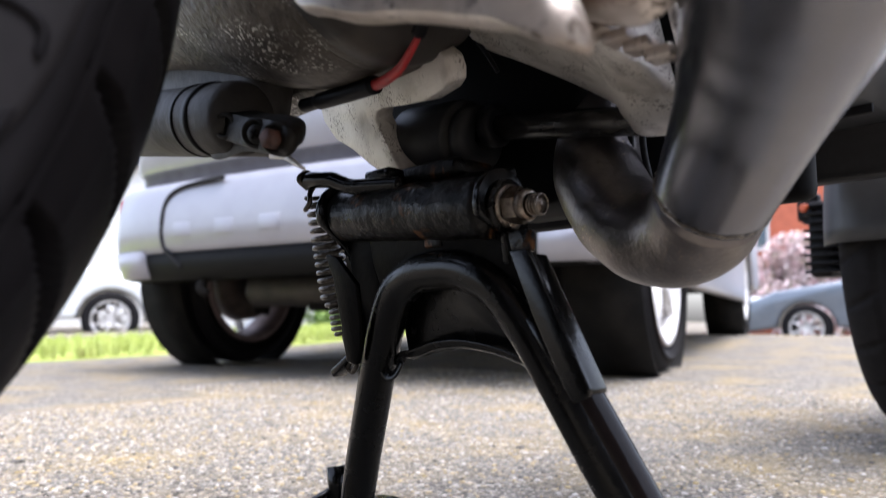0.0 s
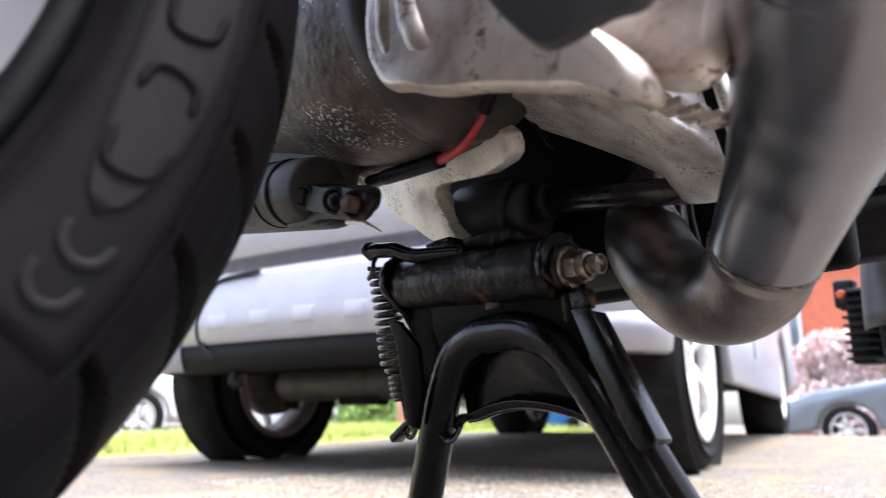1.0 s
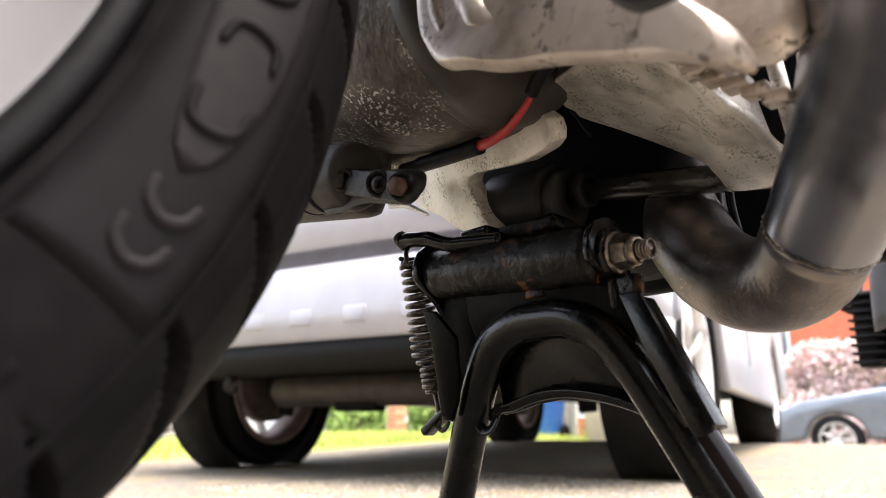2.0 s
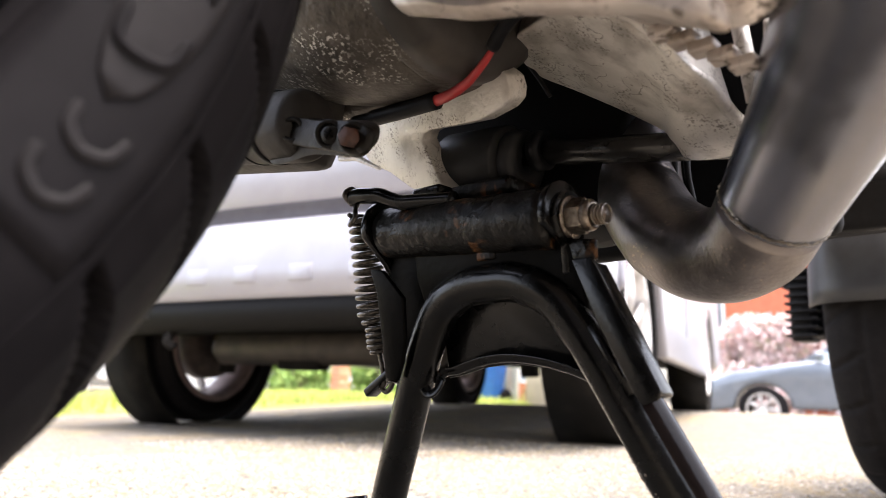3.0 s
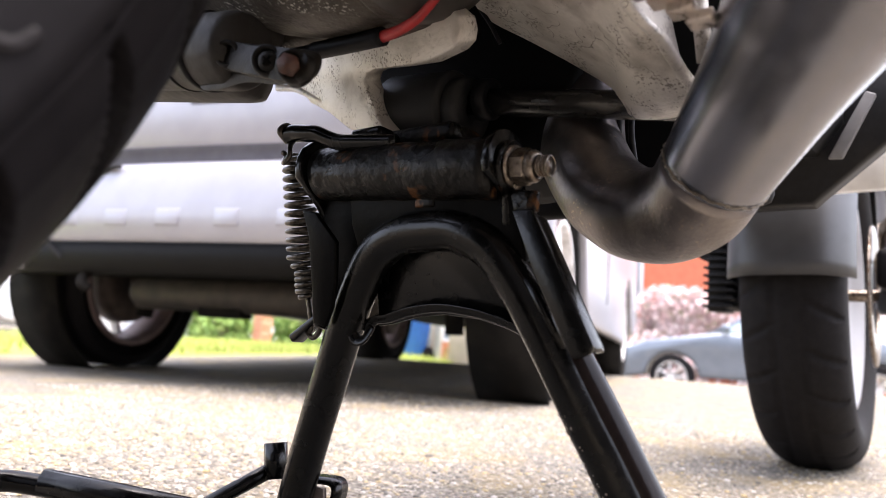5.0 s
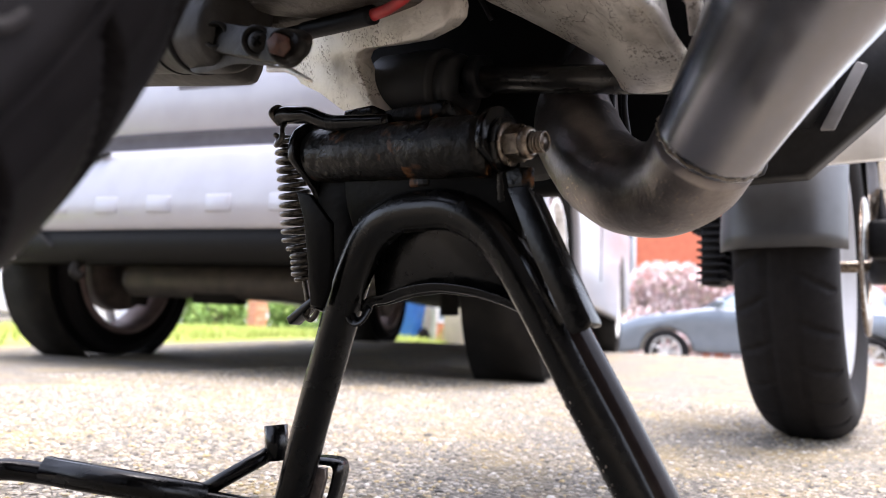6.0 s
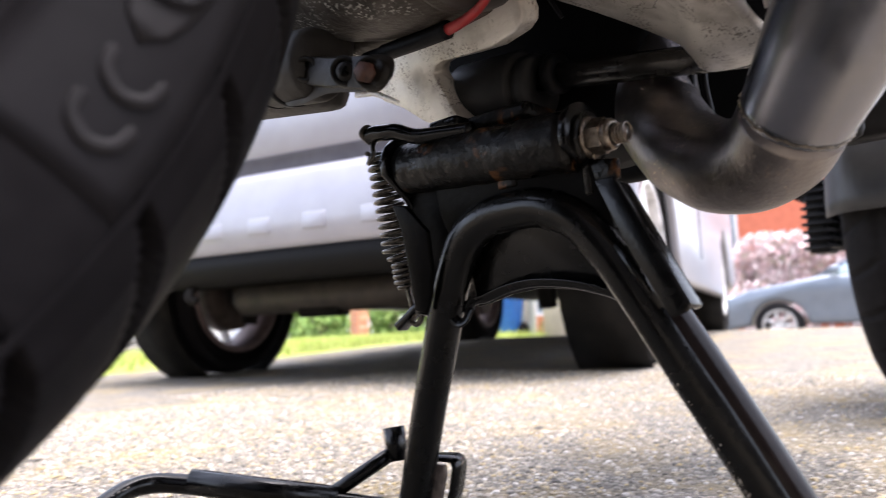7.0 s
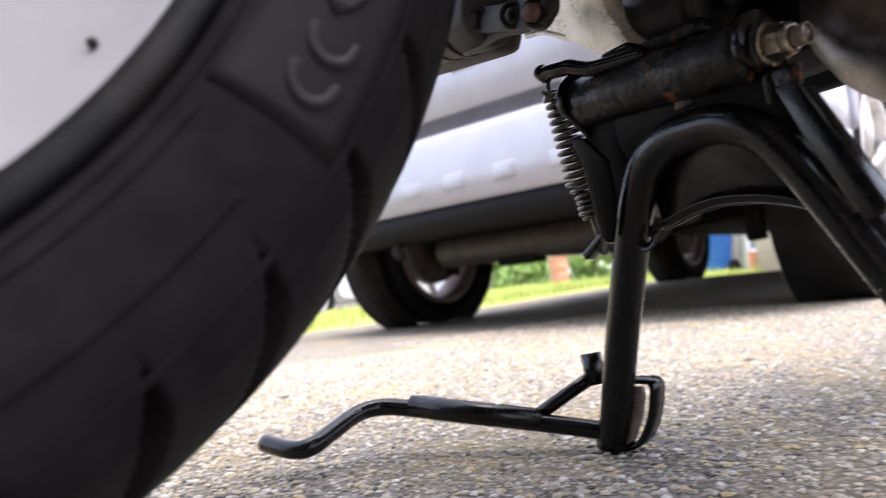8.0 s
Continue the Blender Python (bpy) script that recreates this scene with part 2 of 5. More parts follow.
def loft(rings, caps=True, bm=None):
    """A skin over rings of equally many points."""
    bm = bm or bmesh.new()
    rows = [[bm.verts.new(p) for p in ring] for ring in rings]
    n = len(rows[0])
    for a, b in zip(rows, rows[1:]):
        for k in range(n):
            bm.faces.new((a[k], a[(k + 1) % n], b[(k + 1) % n], b[k]))
    if caps:
        bm.faces.new(rows[0][::-1])
        bm.faces.new(rows[-1])
    return bm


def roughen(bm, size, depth):
    """Uneven cast or worn surface."""
    for v in bm.verts:
        v.co += Vector(noise.noise_vector(v.co / size)) * depth
    return bm


def lump(outline, front, back, right=(1, 0, 0), up=(0, 0, 1), swell=0.02, rings=7, origin=(0, 0, 0), uneven=0.0, lean=(0, 0)):
    """A casting: an outline swept from its front to its back plane, its front edge rounded over by swell."""
    o, r, u = Vector(origin), Vector(right).normalized(), Vector(up).normalized()
    n = u.cross(r).normalized() * -1
    n = Vector((0, 1, 0)) if abs(n.y) > 0.99 else n
    cx, cy = sum(p[0] for p in outline) / len(outline), sum(p[1] for p in outline) / len(outline)
    size = max(max(abs(p[0] - cx), abs(p[1] - cy)) for p in outline)
    fine = []
    m = len(outline)
    for i in range(m):
        a0, a1, a2, a3 = (Vector(outline[(i + k) % m]) for k in (-1, 0, 1, 2))
        for k in range(4):
            t = k / 4
            fine.append(0.5 * (2 * a1 + (a2 - a0) * t + (2 * a0 - 5 * a1 + 4 * a2 - a3) * t * t + (3 * a1 - a0 - 3 * a2 + a3) * t ** 3))
    rows = []
    for k in range(rings):
        t = math.pi / 2 * k / (rings - 1)
        f = 1 - swell / size * (1 - math.sin(t))
        rows.append([o + r * (cx + (p.x - cx) * f) + u * (cy + (p.y - cy) * f) + n * (front + swell * (1 - math.cos(t))) for p in fine])
    deep = back - front - swell
    for k in (0.33, 0.66, 1.0):
        rows.append([o + r * (p.x + lean[0] * deep * k) + u * (p.y + lean[1] * deep * k) + n * (front + swell + deep * k) for p in fine])
    bm = loft(rows)
    if uneven:
        roughen(bm, 0.03, uneven)
    return bm


def helix(a, b, radius, wire, turns, sides=8, steps=14, dense=0.0):
    """A coil spring between two points."""
    a, b = Vector(a), Vector(b)
    d = (b - a).normalized()
    u = d.orthogonal().normalized()
    v = d.cross(u)
    pts = []
    n = int(turns * steps)
    for k in range(n + 1):
        s = k / n
        w = 2 * math.pi * turns * s
        r = radius * (0.75 if s > 0.93 else 1.0)
        pts.append(a + (b - a) * s + (u * math.cos(w) + v * math.sin(w)) * r)
    return sweep(pts, wire, sides)

# ---- ground, grass, distance ----
def asphalt_material():
    """Worn asphalt with its stones laid bare, and yellow lichen on it."""
    m = bpy.data.materials.new("worn_asphalt_with_bare_stones")
    m.use_nodes = True
    n, l = m.node_tree.nodes, m.node_tree.links
    b = n["Principled BSDF"]
    b.inputs["Roughness"].default_value = 0.9
    b.inputs["Specular IOR Level"].default_value = 0.1
    where = n.new("ShaderNodeTexCoord").outputs["Object"]
    cells = n.new("ShaderNodeTexVoronoi")
    cells.inputs["Scale"].default_value = 230
    l.new(where, cells.inputs["Vector"])
    tone = n.new("ShaderNodeValToRGB")
    stops = ((0.0, (0.060, 0.056, 0.050)), (0.25, (0.135, 0.122, 0.106)), (0.5, (0.175, 0.158, 0.134)), (0.75, (0.200, 0.180, 0.152)), (1.0, (0.32, 0.30, 0.27)))
    tone.color_ramp.elements[0].color = (*stops[0][1], 1)
    tone.color_ramp.elements[1].color = (*stops[-1][1], 1)
    for p, c in stops[1:-1]:
        tone.color_ramp.elements.new(p).color = (*c, 1)
    grey = n.new("ShaderNodeSeparateColor")
    l.new(cells.outputs["Color"], grey.inputs[0])
    l.new(grey.outputs[0], tone.inputs[0])
    def noise_tex(scale, detail=5):
        t = n.new("ShaderNodeTexNoise")
        t.inputs["Scale"].default_value, t.inputs["Detail"].default_value = scale, detail
        l.new(where, t.inputs["Vector"])
        return t.outputs["Fac"]
    def rng(s, lo, hi, top=1.0):
        r = n.new("ShaderNodeMapRange")
        r.inputs["From Min"].default_value, r.inputs["From Max"].default_value, r.inputs["To Max"].default_value = lo, hi, top
        l.new(s, r.inputs["Value"])
        return r.outputs["Result"]
    def mix(a, c, f):
        x = n.new("ShaderNodeMix")
        x.data_type = "RGBA"
        l.new(a, x.inputs[6])
        x.inputs[7].default_value = (*c, 1)
        l.new(f, x.inputs[0])
        return x.outputs[2]
    c = mix(tone.outputs[0], (0.066, 0.063, 0.058), rng(cells.outputs["Distance"], 0.45, 0.75, 0.7))
    c = mix(c, (0.300, 0.222, 0.098), rng(noise_tex(7, 8), 0.45, 0.70, 0.48))
    c = mix(c, (0.158, 0.151, 0.140), rng(noise_tex(2.5, 8), 0.52, 0.72, 0.5))
    l.new(c, b.inputs["Base Color"])
    k = n.new("ShaderNodeBump")
    k.inputs["Strength"].default_value, k.inputs["Distance"].default_value = 0.8, 0.002
    k.invert = True
    l.new(cells.outputs["Distance"], k.inputs["Height"])
    l.new(k.outputs["Normal"], b.inputs["Normal"])
    return m


ASPHALT = asphalt_material()


RISE = ((1.2, 0.0), (1.55, 0.012), (2.0, 0.020), (3.9, 0.084), (4.4, 0.090), (5.0, 0.075), (6.5, 0.020), (8.5, -0.10), (11.0, -0.23))


def ground_z(y):
    """The yard rises gently to a crest behind the silver car, then falls to the street."""
    return float(np.mean([np.interp(y + d, [p[0] for p in RISE], [p[1] for p in RISE]) for d in (-0.3, -0.15, 0.0, 0.15, 0.3)]))


def ground_sheet():
    bm = bmesh.new()
    ys = [-400, -40, -4, 0, 0.8] + [1.0 + 0.25 * k for k in range(45)] + [14, 40, 400]
    rows = [[bm.verts.new((x, y, ground_z(y))) for x in (-400, -40, -12, -4, 0, 4, 12, 40, 400)] for y in ys]
    for a, b in zip(rows, rows[1:]):
        for k in range(8):
            bm.faces.new((a[k], a[k + 1], b[k + 1], b[k]))
    return tagged(part("ground", bm, ASPHALT), "worn grey asphalt yard with bare stones and lichen", "ground", kind="structure")


ground_sheet()


def island_material(name, colours, rough=0.8):
    m = bpy.data.materials.new(name)
    m.use_nodes = True
    n, l = m.node_tree.nodes, m.node_tree.links
    geo = n.new("ShaderNodeNewGeometry")
    tone = n.new("ShaderNodeValToRGB")
    tone.color_ramp.elements[0].color = (*colours[0], 1)
    tone.color_ramp.elements[1].color = (*colours[-1], 1)
    for i, c in enumerate(colours[1:-1], 1):
        tone.color_ramp.elements.new(i / (len(colours) - 1)).color = (*c, 1)
    l.new(geo.outputs["Random Per Island"], tone.inputs[0])
    l.new(tone.outputs[0], n["Principled BSDF"].inputs["Base Color"])
    n["Principled BSDF"].inputs["Roughness"].default_value = rough
    return m


STONES = island_material("bare_stones", [(0.060, 0.056, 0.051), (0.20, 0.180, 0.152), (0.30, 0.268, 0.226), (0.36, 0.275, 0.130), (0.26, 0.230, 0.190), (0.37, 0.318, 0.232), (0.32, 0.295, 0.256), (0.52, 0.49, 0.45)])


def from_arrays(name, verts, faces, material, smooth=False):
    me = bpy.data.meshes.new(name)
    me.from_pydata(verts, [], faces)
    me.materials.append(material)
    if smooth:
        for p in me.polygons:
            p.use_smooth = True
    return new(name, me)


def gravel():
    """Stones that stand out of the asphalt round the stand."""
    rng = np.random.default_rng(3)
    phi = (1 + 5 ** 0.5) / 2
    ico = np.array([(-1, phi, 0), (1, phi, 0), (-1, -phi, 0), (1, -phi, 0), (0, -1, phi), (0, 1, phi), (0, -1, -phi), (0, 1, -phi), (phi, 0, -1), (phi, 0, 1), (-phi, 0, -1), (-phi, 0, 1)]) / 1.9
    tri = np.array([(0, 11, 5), (0, 5, 1), (0, 1, 7), (0, 7, 10), (0, 10, 11), (1, 5, 9), (5, 11, 4), (11, 10, 2), (10, 7, 6), (7, 1, 8), (3, 9, 4), (3, 4, 2), (3, 2, 6), (3, 6, 8), (3, 8, 9), (4, 9, 5), (2, 4, 11), (6, 2, 10), (8, 6, 7), (9, 8, 1)])
    verts, faces = [], []
    for i in range(42000):
        y = 0.16 + 1.6 * rng.random() ** 1.6
        x = 0.30 - 1.5 * rng.random() if y < 0.9 else 0.5 - 2.0 * rng.random()
        s = (0.0013 + 0.0024 * rng.random() ** 2) * (1.0 if rng.random() < 0.992 else 1.7)
        q = ico * (1 + 0.35 * (rng.random((12, 1)) - 0.5)) * (s, s * (0.7 + 0.6 * rng.random()), s * 0.5)
        a = rng.random() * 6.28
        ca, sa = math.cos(a), math.sin(a)
        q = np.stack([q[:, 0] * ca - q[:, 1] * sa + x, q[:, 0] * sa + q[:, 1] * ca + y, q[:, 2] + s * 0.16 + (ground_z(y) if y > 0.85 else 0.0)], 1)
        faces.append(tri + 12 * i)
        verts.append(q)
    return tagged(from_arrays("gravel", np.concatenate(verts).tolist(), np.concatenate(faces).tolist(), STONES, False), "small pale and dark stones bare in the asphalt", "gravel", kind="stuff")


gravel()

GRASS = island_material("fresh_grass", [(0.30, 0.36, 0.08), (0.42, 0.48, 0.13), (0.52, 0.56, 0.20)])
VERGE = mat("grassy_soil", (0.22, 0.28, 0.05), 0.9, colour2=(0.30, 0.34, 0.08), scale=12, bump=1.0)


def verge():
    """The grass strip behind the cars, following the ground."""
    def edge(y):
        return -2.95 - 0.20 * (y - 1.0) - 0.05 * math.sin(2.3 * y)
    bm = bmesh.new()
    rows = []
    for k in range(41):
        y = -1.2 + 0.22 * k
        z = ground_z(y)
        rows.append([bm.verts.new((edge(y) - d, y, z + up)) for d, up in ((0.0, -0.01), (0.03, 0.014), (0.10, 0.022), (0.8, 0.030), (1.6, 0.026), (2.6, 0.010), (2.7, -0.02))])
    for p, q in zip(rows, rows[1:]):
        for k in range(6):
            bm.faces.new((p[k], p[k + 1], q[k + 1], q[k]))
    strip = tagged(part("grass_verge", bm, VERGE), "low verge of fresh green grass", "grass", kind="structure")
    rng = np.random.default_rng(5)
    verts, faces = [], []
    while len(faces) < 14000:
        y = -1.1 + 8.6 * rng.random()
        x = edge(y) - 0.02 - 2.4 * rng.random() ** 1.6
        h, a = 0.02 + 0.045 * rng.random(), rng.random() * 6.28
        w, z = 0.006, ground_z(y) + 0.012
        k = len(verts)
        verts += [(x - w * math.cos(a), y - w * math.sin(a), z), (x + w * math.cos(a), y + w * math.sin(a), z), (x + 0.03 * (rng.random() - 0.5), y + 0.03 * (rng.random() - 0.5), z + 0.012 + h)]
        faces.append((k, k + 1, k + 2))
    tagged(from_arrays("grass", verts, faces, GRASS), "fresh green grass blades on the verge", "grass", kind="stuff")
    return strip


verge()

LEAF = island_material("hedge_leaves", [(0.08, 0.15, 0.03), (0.16, 0.27, 0.05), (0.28, 0.38, 0.10)])
BLOSSOM = island_material("pink_blossom", [(0.28, 0.26, 0.16), (0.60, 0.40, 0.41), (0.72, 0.57, 0.57), (0.78, 0.69, 0.68), (0.66, 0.50, 0.51)])
BARK = mat("hedge_stems", (0.12, 0.09, 0.06), 0.9, colour2=(0.08, 0.06, 0.04), scale=30)


def bush(name, centre, size, count, leaf, material, seed, label):
    """A shrub: stems and many small leaves in uneven clumps."""
    b = thing(name, (centre[0], centre[1], 0), label, "shrub")
    rng = np.random.default_rng(seed)
    bm = bmesh.new()
    for i in range(7):
        top = Vector(centre) + Vector(((rng.random() - 0.5) * size[0] * 0.7, (rng.random() - 0.5) * size[1] * 0.7, size[2] * 0.3))
        foot = Vector((centre[0] + (top.x - centre[0]) * 0.5, centre[1], 0))
        sweep(smooth_path([foot, foot.lerp(top, 0.5) + Vector((0.05, 0, 0)), top], 4), lambda s: 0.03 * (1 - 0.7 * s), 6, bm)
    part("stems", bm, BARK, b)
    clumps = [(np.array(centre) + (rng.random(3) - 0.5) * np.array(size) * 0.75, 0.35 + 0.5 * rng.random()) for i in range(16)]
    verts, faces = [], []
    for i in range(count):
        c, r = clumps[rng.integers(16)]
        d = rng.normal(size=3)
        d /= np.linalg.norm(d)
        p = c + d * r * np.array(size) * 0.30 * (0.6 + 0.5 * rng.random())
        if p[2] < 0.03:
            continue
        u, v = rng.normal(size=3), rng.normal(size=3)
        u, v = u / np.linalg.norm(u) * leaf, v / np.linalg.norm(v) * leaf * 0.6
        k = len(verts)
        verts += [tuple(p - u), tuple(p + v), tuple(p + u), tuple(p - v)]
        faces.append((k, k + 1, k + 2, k + 3))
    leaves = from_arrays("leaves", verts, faces, material)
    leaves.parent = b
    leaves.matrix_parent_inverse = Matrix.Translation(b.location).inverted()
    return b

# ---- scooter: wheels ----
scooter = thing("scooter", (0.02, 0.42, 0), "motor scooter parked on its black centre stand", "scooter")
TX, TY, TZ, TR, TW, TH = 0.026, -0.024, 0.294, 0.271, 0.072, 0.050


def section_x(r, big, w, h):
    """Half the tyre's width at a radius."""
    q = min(abs((r - (big - h)) / h), 1.0)
    return w * (1 - q ** 2.2) ** (1 / 2.2)


def tyre_mesh(centre, big, w, h, rim, axis=(1, 0, 0), steps=720, groove=40, depth=0.005, lean=4.0, offset=0.0, lines=False, wide=0.0052):
    """A tyre with slanted tread grooves cut into it."""
    prof = []
    lo = -(big - h - rim) / h
    n = 44
    for k in range(n + 1):
        a = math.asin(max(-1, lo)) + (math.pi / 2 - math.asin(max(-1, lo))) * k / n
        r = big - h + h * math.sin(a)
        prof.append((section_x(r, big, w, h), r))
    full = prof + [(-x, r) for x, r in prof[-2::-1]]
    full += [(-w * 0.62, rim - 0.006), (w * 0.62, rim - 0.006)]
    o, ax = Vector(centre), Vector(axis).normalized()
    u = (Vector((0, 1, 0)) - ax * ax.y).normalized()
    v = ax.cross(u)
    m = len(full)
    verts, faces = [], []
    pitch = 360 / groove
    for i in range(steps):
        deg = 360 * i / steps
        c, s = math.cos(radians(deg)), math.sin(radians(deg))
        for x, r in full:
            cut = 0.0
            ex = abs(x)
            if 0.012 < ex < w * 0.985 and r > big - h * 0.85:
                mid = deg - offset + (w * 0.985 - ex) / (w * 0.75) * lean + (0.5 * pitch if x < 0 else 0)
                near = abs((mid + pitch / 2) % pitch - pitch / 2) / 360 * 6.283 * big
                taper = min(1.0, (ex - 0.012) / 0.015, (w * 0.985 - ex) / 0.008)
                cut = depth * min(max((wide * max(taper, 0) - near) / 0.0012, 0.0), 1.0)
            if lines and abs(ex - 0.016) < 0.003 and r > big - 0.012:
                cut = depth * 0.8
            nx = (ex / w) ** 1.2 / w
            nr = (abs(r - big + h) / h) ** 1.2 / h
            nl = math.hypot(nx, nr) or 1.0
            p = o + ax * (x - math.copysign(cut * nx / nl, x)) + (u * c + v * s) * (r - cut * nr / nl)
            verts.append(p)
    for i in range(steps):
        j = (i + 1) % steps
        for k in range(m):
            faces.append((i * m + k, i * m + (k + 1) % m, j * m + (k + 1) % m, j * m + k))
    bm = bmesh.new()
    vs = [bm.verts.new(p) for p in verts]
    for f in faces:
        bm.faces.new([vs[k] for k in f])
    return bm


def side_patch(a0, a1, r0, r1, proud, turn=0.0, squeeze=False, n=18, m=8):
    """A thin raised field on the rear tyre's sidewall between two angles and two radii."""
    rows = []
    for i in range(n + 1):
        s = i / n
        row = []
        for j in range(m + 1):
            t = j / m
            f = math.sqrt(max(0.0, 1 - (2 * s - 1) ** 2)) if squeeze else 1.0
            r = (r0 + r1) / 2 + (t - 0.5) * (r1 - r0) * max(f, 0.02)
            a = radians(a0 + (a1 - a0) * s + turn * (t - 0.5))
            row.append((r, a))
        rows.append(row)
    bm = bmesh.new()
    grid = []
    for lift in (-0.0015, proud):
        grid.append([[bm.verts.new((TX + section_x(r, TR, TW, TH) + lift, TY + r * math.cos(a), TZ + r * math.sin(a))) for r, a in row] for row in rows])
    for i in range(n):
        for j in range(m):
            bm.faces.new((grid[1][i][j], grid[1][i + 1][j], grid[1][i + 1][j + 1], grid[1][i][j + 1]))
    edge = [(0, j) for j in range(m)] + [(i, m) for i in range(n)] + [(n, j) for j in range(m, 0, -1)] + [(i, 0) for i in range(n, 0, -1)]
    for k in range(len(edge)):
        (a, b), (c, d) = edge[k], edge[(k + 1) % len(edge)]
        bm.faces.new((grid[0][a][b], grid[0][c][d], grid[1][c][d], grid[1][a][b]))
    return bm


rear = part("rear_wheel", revolve([(0.050, 0.196), (0.060, 0.194), (0.062, 0.186), (0.056, 0.180), (0.048, 0.172), (0.040, 0.150), (0.034, 0.10), (0.036, 0.05), (0.05, 0.04), (0.05, 0.012),
                                   (-0.05, 0.012), (-0.05, 0.05), (-0.03, 0.10), (-0.03, 0.165), (-0.056, 0.180), (-0.062, 0.186), (-0.060, 0.194), (-0.050, 0.196)], (TX, TY, TZ), steps=160), SILVER_RIM, scooter, "pale silver wheel rim")
tyre = part("tyre", tyre_mesh((TX, TY, TZ), TR, TW, TH, 0.190, steps=1440, groove=39, offset=-43.4, depth=0.012, lean=10.6, wide=0.0044), RUBBER, rear, "worn black rubber tyre with slanted grooves")
part("rim_bead", revolve([(0.0635, 0.1935), (0.0655, 0.190), (0.0645, 0.1835), (0.059, 0.1840), (0.0605, 0.192)], (TX, TY, TZ), steps=160), BLACK_PLASTIC, rear)
part("valve", sweep([(TX + 0.047, TY + 0.1765 * math.cos(radians(-38)), TZ + 0.1765 * math.sin(radians(-38))), (TX + 0.052, TY + 0.1735 * math.cos(radians(-38)), TZ + 0.1735 * math.sin(radians(-38)))], 0.0014, 10), BLACK_PLASTIC, rear)
# tread faces take the rubber with shade put into its colour
tyre.data.materials.append(TREAD_SHADE_RUBBER)
for face in tyre.data.polygons:
    c = face.center
    if math.hypot(c.y - TY, c.z - TZ) > TR - 0.42 * TH and abs(c.x - TX) < 0.86 * TW:
        face.material_index = 1


def side_stroke(points, width, proud):
    """A raised rounded stroke on the sidewall along (degrees, radius) points."""
    fine = smooth_path([(a, r, 0) for a, r in points], 6)
    bm = bmesh.new()
    last = None
    n = len(fine) - 1
    for i, p in enumerate(fine):
        q, w = fine[max(i - 1, 0)], fine[min(i + 1, n)]
        along, out = radians(w.x - q.x) * p.y, w.y - q.y
        size = math.hypot(along, out)
        half_w = width / 2 * (0.55 if i in (0, n) else 1.0)
        ring = []
        for side, lift in ((-1, -0.001), (-0.85, proud), (0, proud * 1.15), (0.85, proud), (1, -0.001)):
            a = radians(p.x) - side * half_w * out / size / p.y
            r = p.y + side * half_w * along / size
            ring.append(bm.verts.new((TX + section_x(r, TR, TW, TH) + lift, TY + r * math.cos(a), TZ + r * math.sin(a))))
        if last:
            for k in range(4):
                bm.faces.new((last[k], last[k + 1], ring[k + 1], ring[k]))
        last = ring
    return bm


# plain fields, an oval and rounded strokes where the sidewall is marked
part("sidewall_field", side_patch(-36.6, 20, 0.1995, 0.2365, 0.0004, n=40), DARK_RUBBER, rear)
part("sidewall_oval", side_patch(-27.5, 5, 0.2050, 0.2315, 0.0010, squeeze=True, n=26), SIDEWALL_MARK, rear)
for a in (-34.3, -31.0):
    part("sidewall_stroke", side_stroke([(a + 2.3, 0.2150), (a + 0.8, 0.2165), (a + 0.1, 0.2215), (a + 0.8, 0.2265), (a + 2.3, 0.2280)], 0.0036, 0.0010), SIDEWALL_MARK, rear)
for a, curve in ((-23.6, 1.2), (-17.4, -1.0), (-11.4, 1.2), (-5.8, -1.2)):
    part("sidewall_stroke", side_stroke([(a + 1 + curve, 0.2105), (a + 1 - curve, 0.2125), (a + 1 - 1.3 * curve, 0.2185), (a + 1 - 0.6 * curve, 0.2245), (a + 1 + 1.2 * curve, 0.2260)], 0.0032, 0.0018), DARK_RUBBER, rear)
for a0, a1, r in ((-75, -39, 0.2015), (-62, -42, 0.222), (-62, 10, 0.2385), (-80, 20, 0.1965)):
    part("sidewall_rib", side_patch(a0, a1, r - 0.0011, r + 0.0011, 0.0007, n=60), RUBBER, rear)

FX, FY, FZ, FR = 0.037, 1.352, 0.262, 0.262
FAXIS = Vector((0.9995, 0.03, 0)).normalized()
front = part("front_wheel", revolve([(0.045, 0.172), (0.050, 0.170), (0.050, 0.160), (0.036, 0.150), (0.02, 0.09), (0.03, 0.03), (-0.03, 0.03), (-0.02, 0.09), (-0.036, 0.150), (-0.050, 0.160), (-0.050, 0.170), (-0.045, 0.172)], (FX, FY, FZ), axis=FAXIS), SILVER_RIM, scooter, "bright silver front rim")
part("tyre", tyre_mesh((FX, FY, FZ), FR, 0.064, 0.046, 0.168, axis=FAXIS, groove=26, steps=520, depth=0.003, lean=7, lines=True), DARK_TYRE, front, "black front tyre with curved grooves")


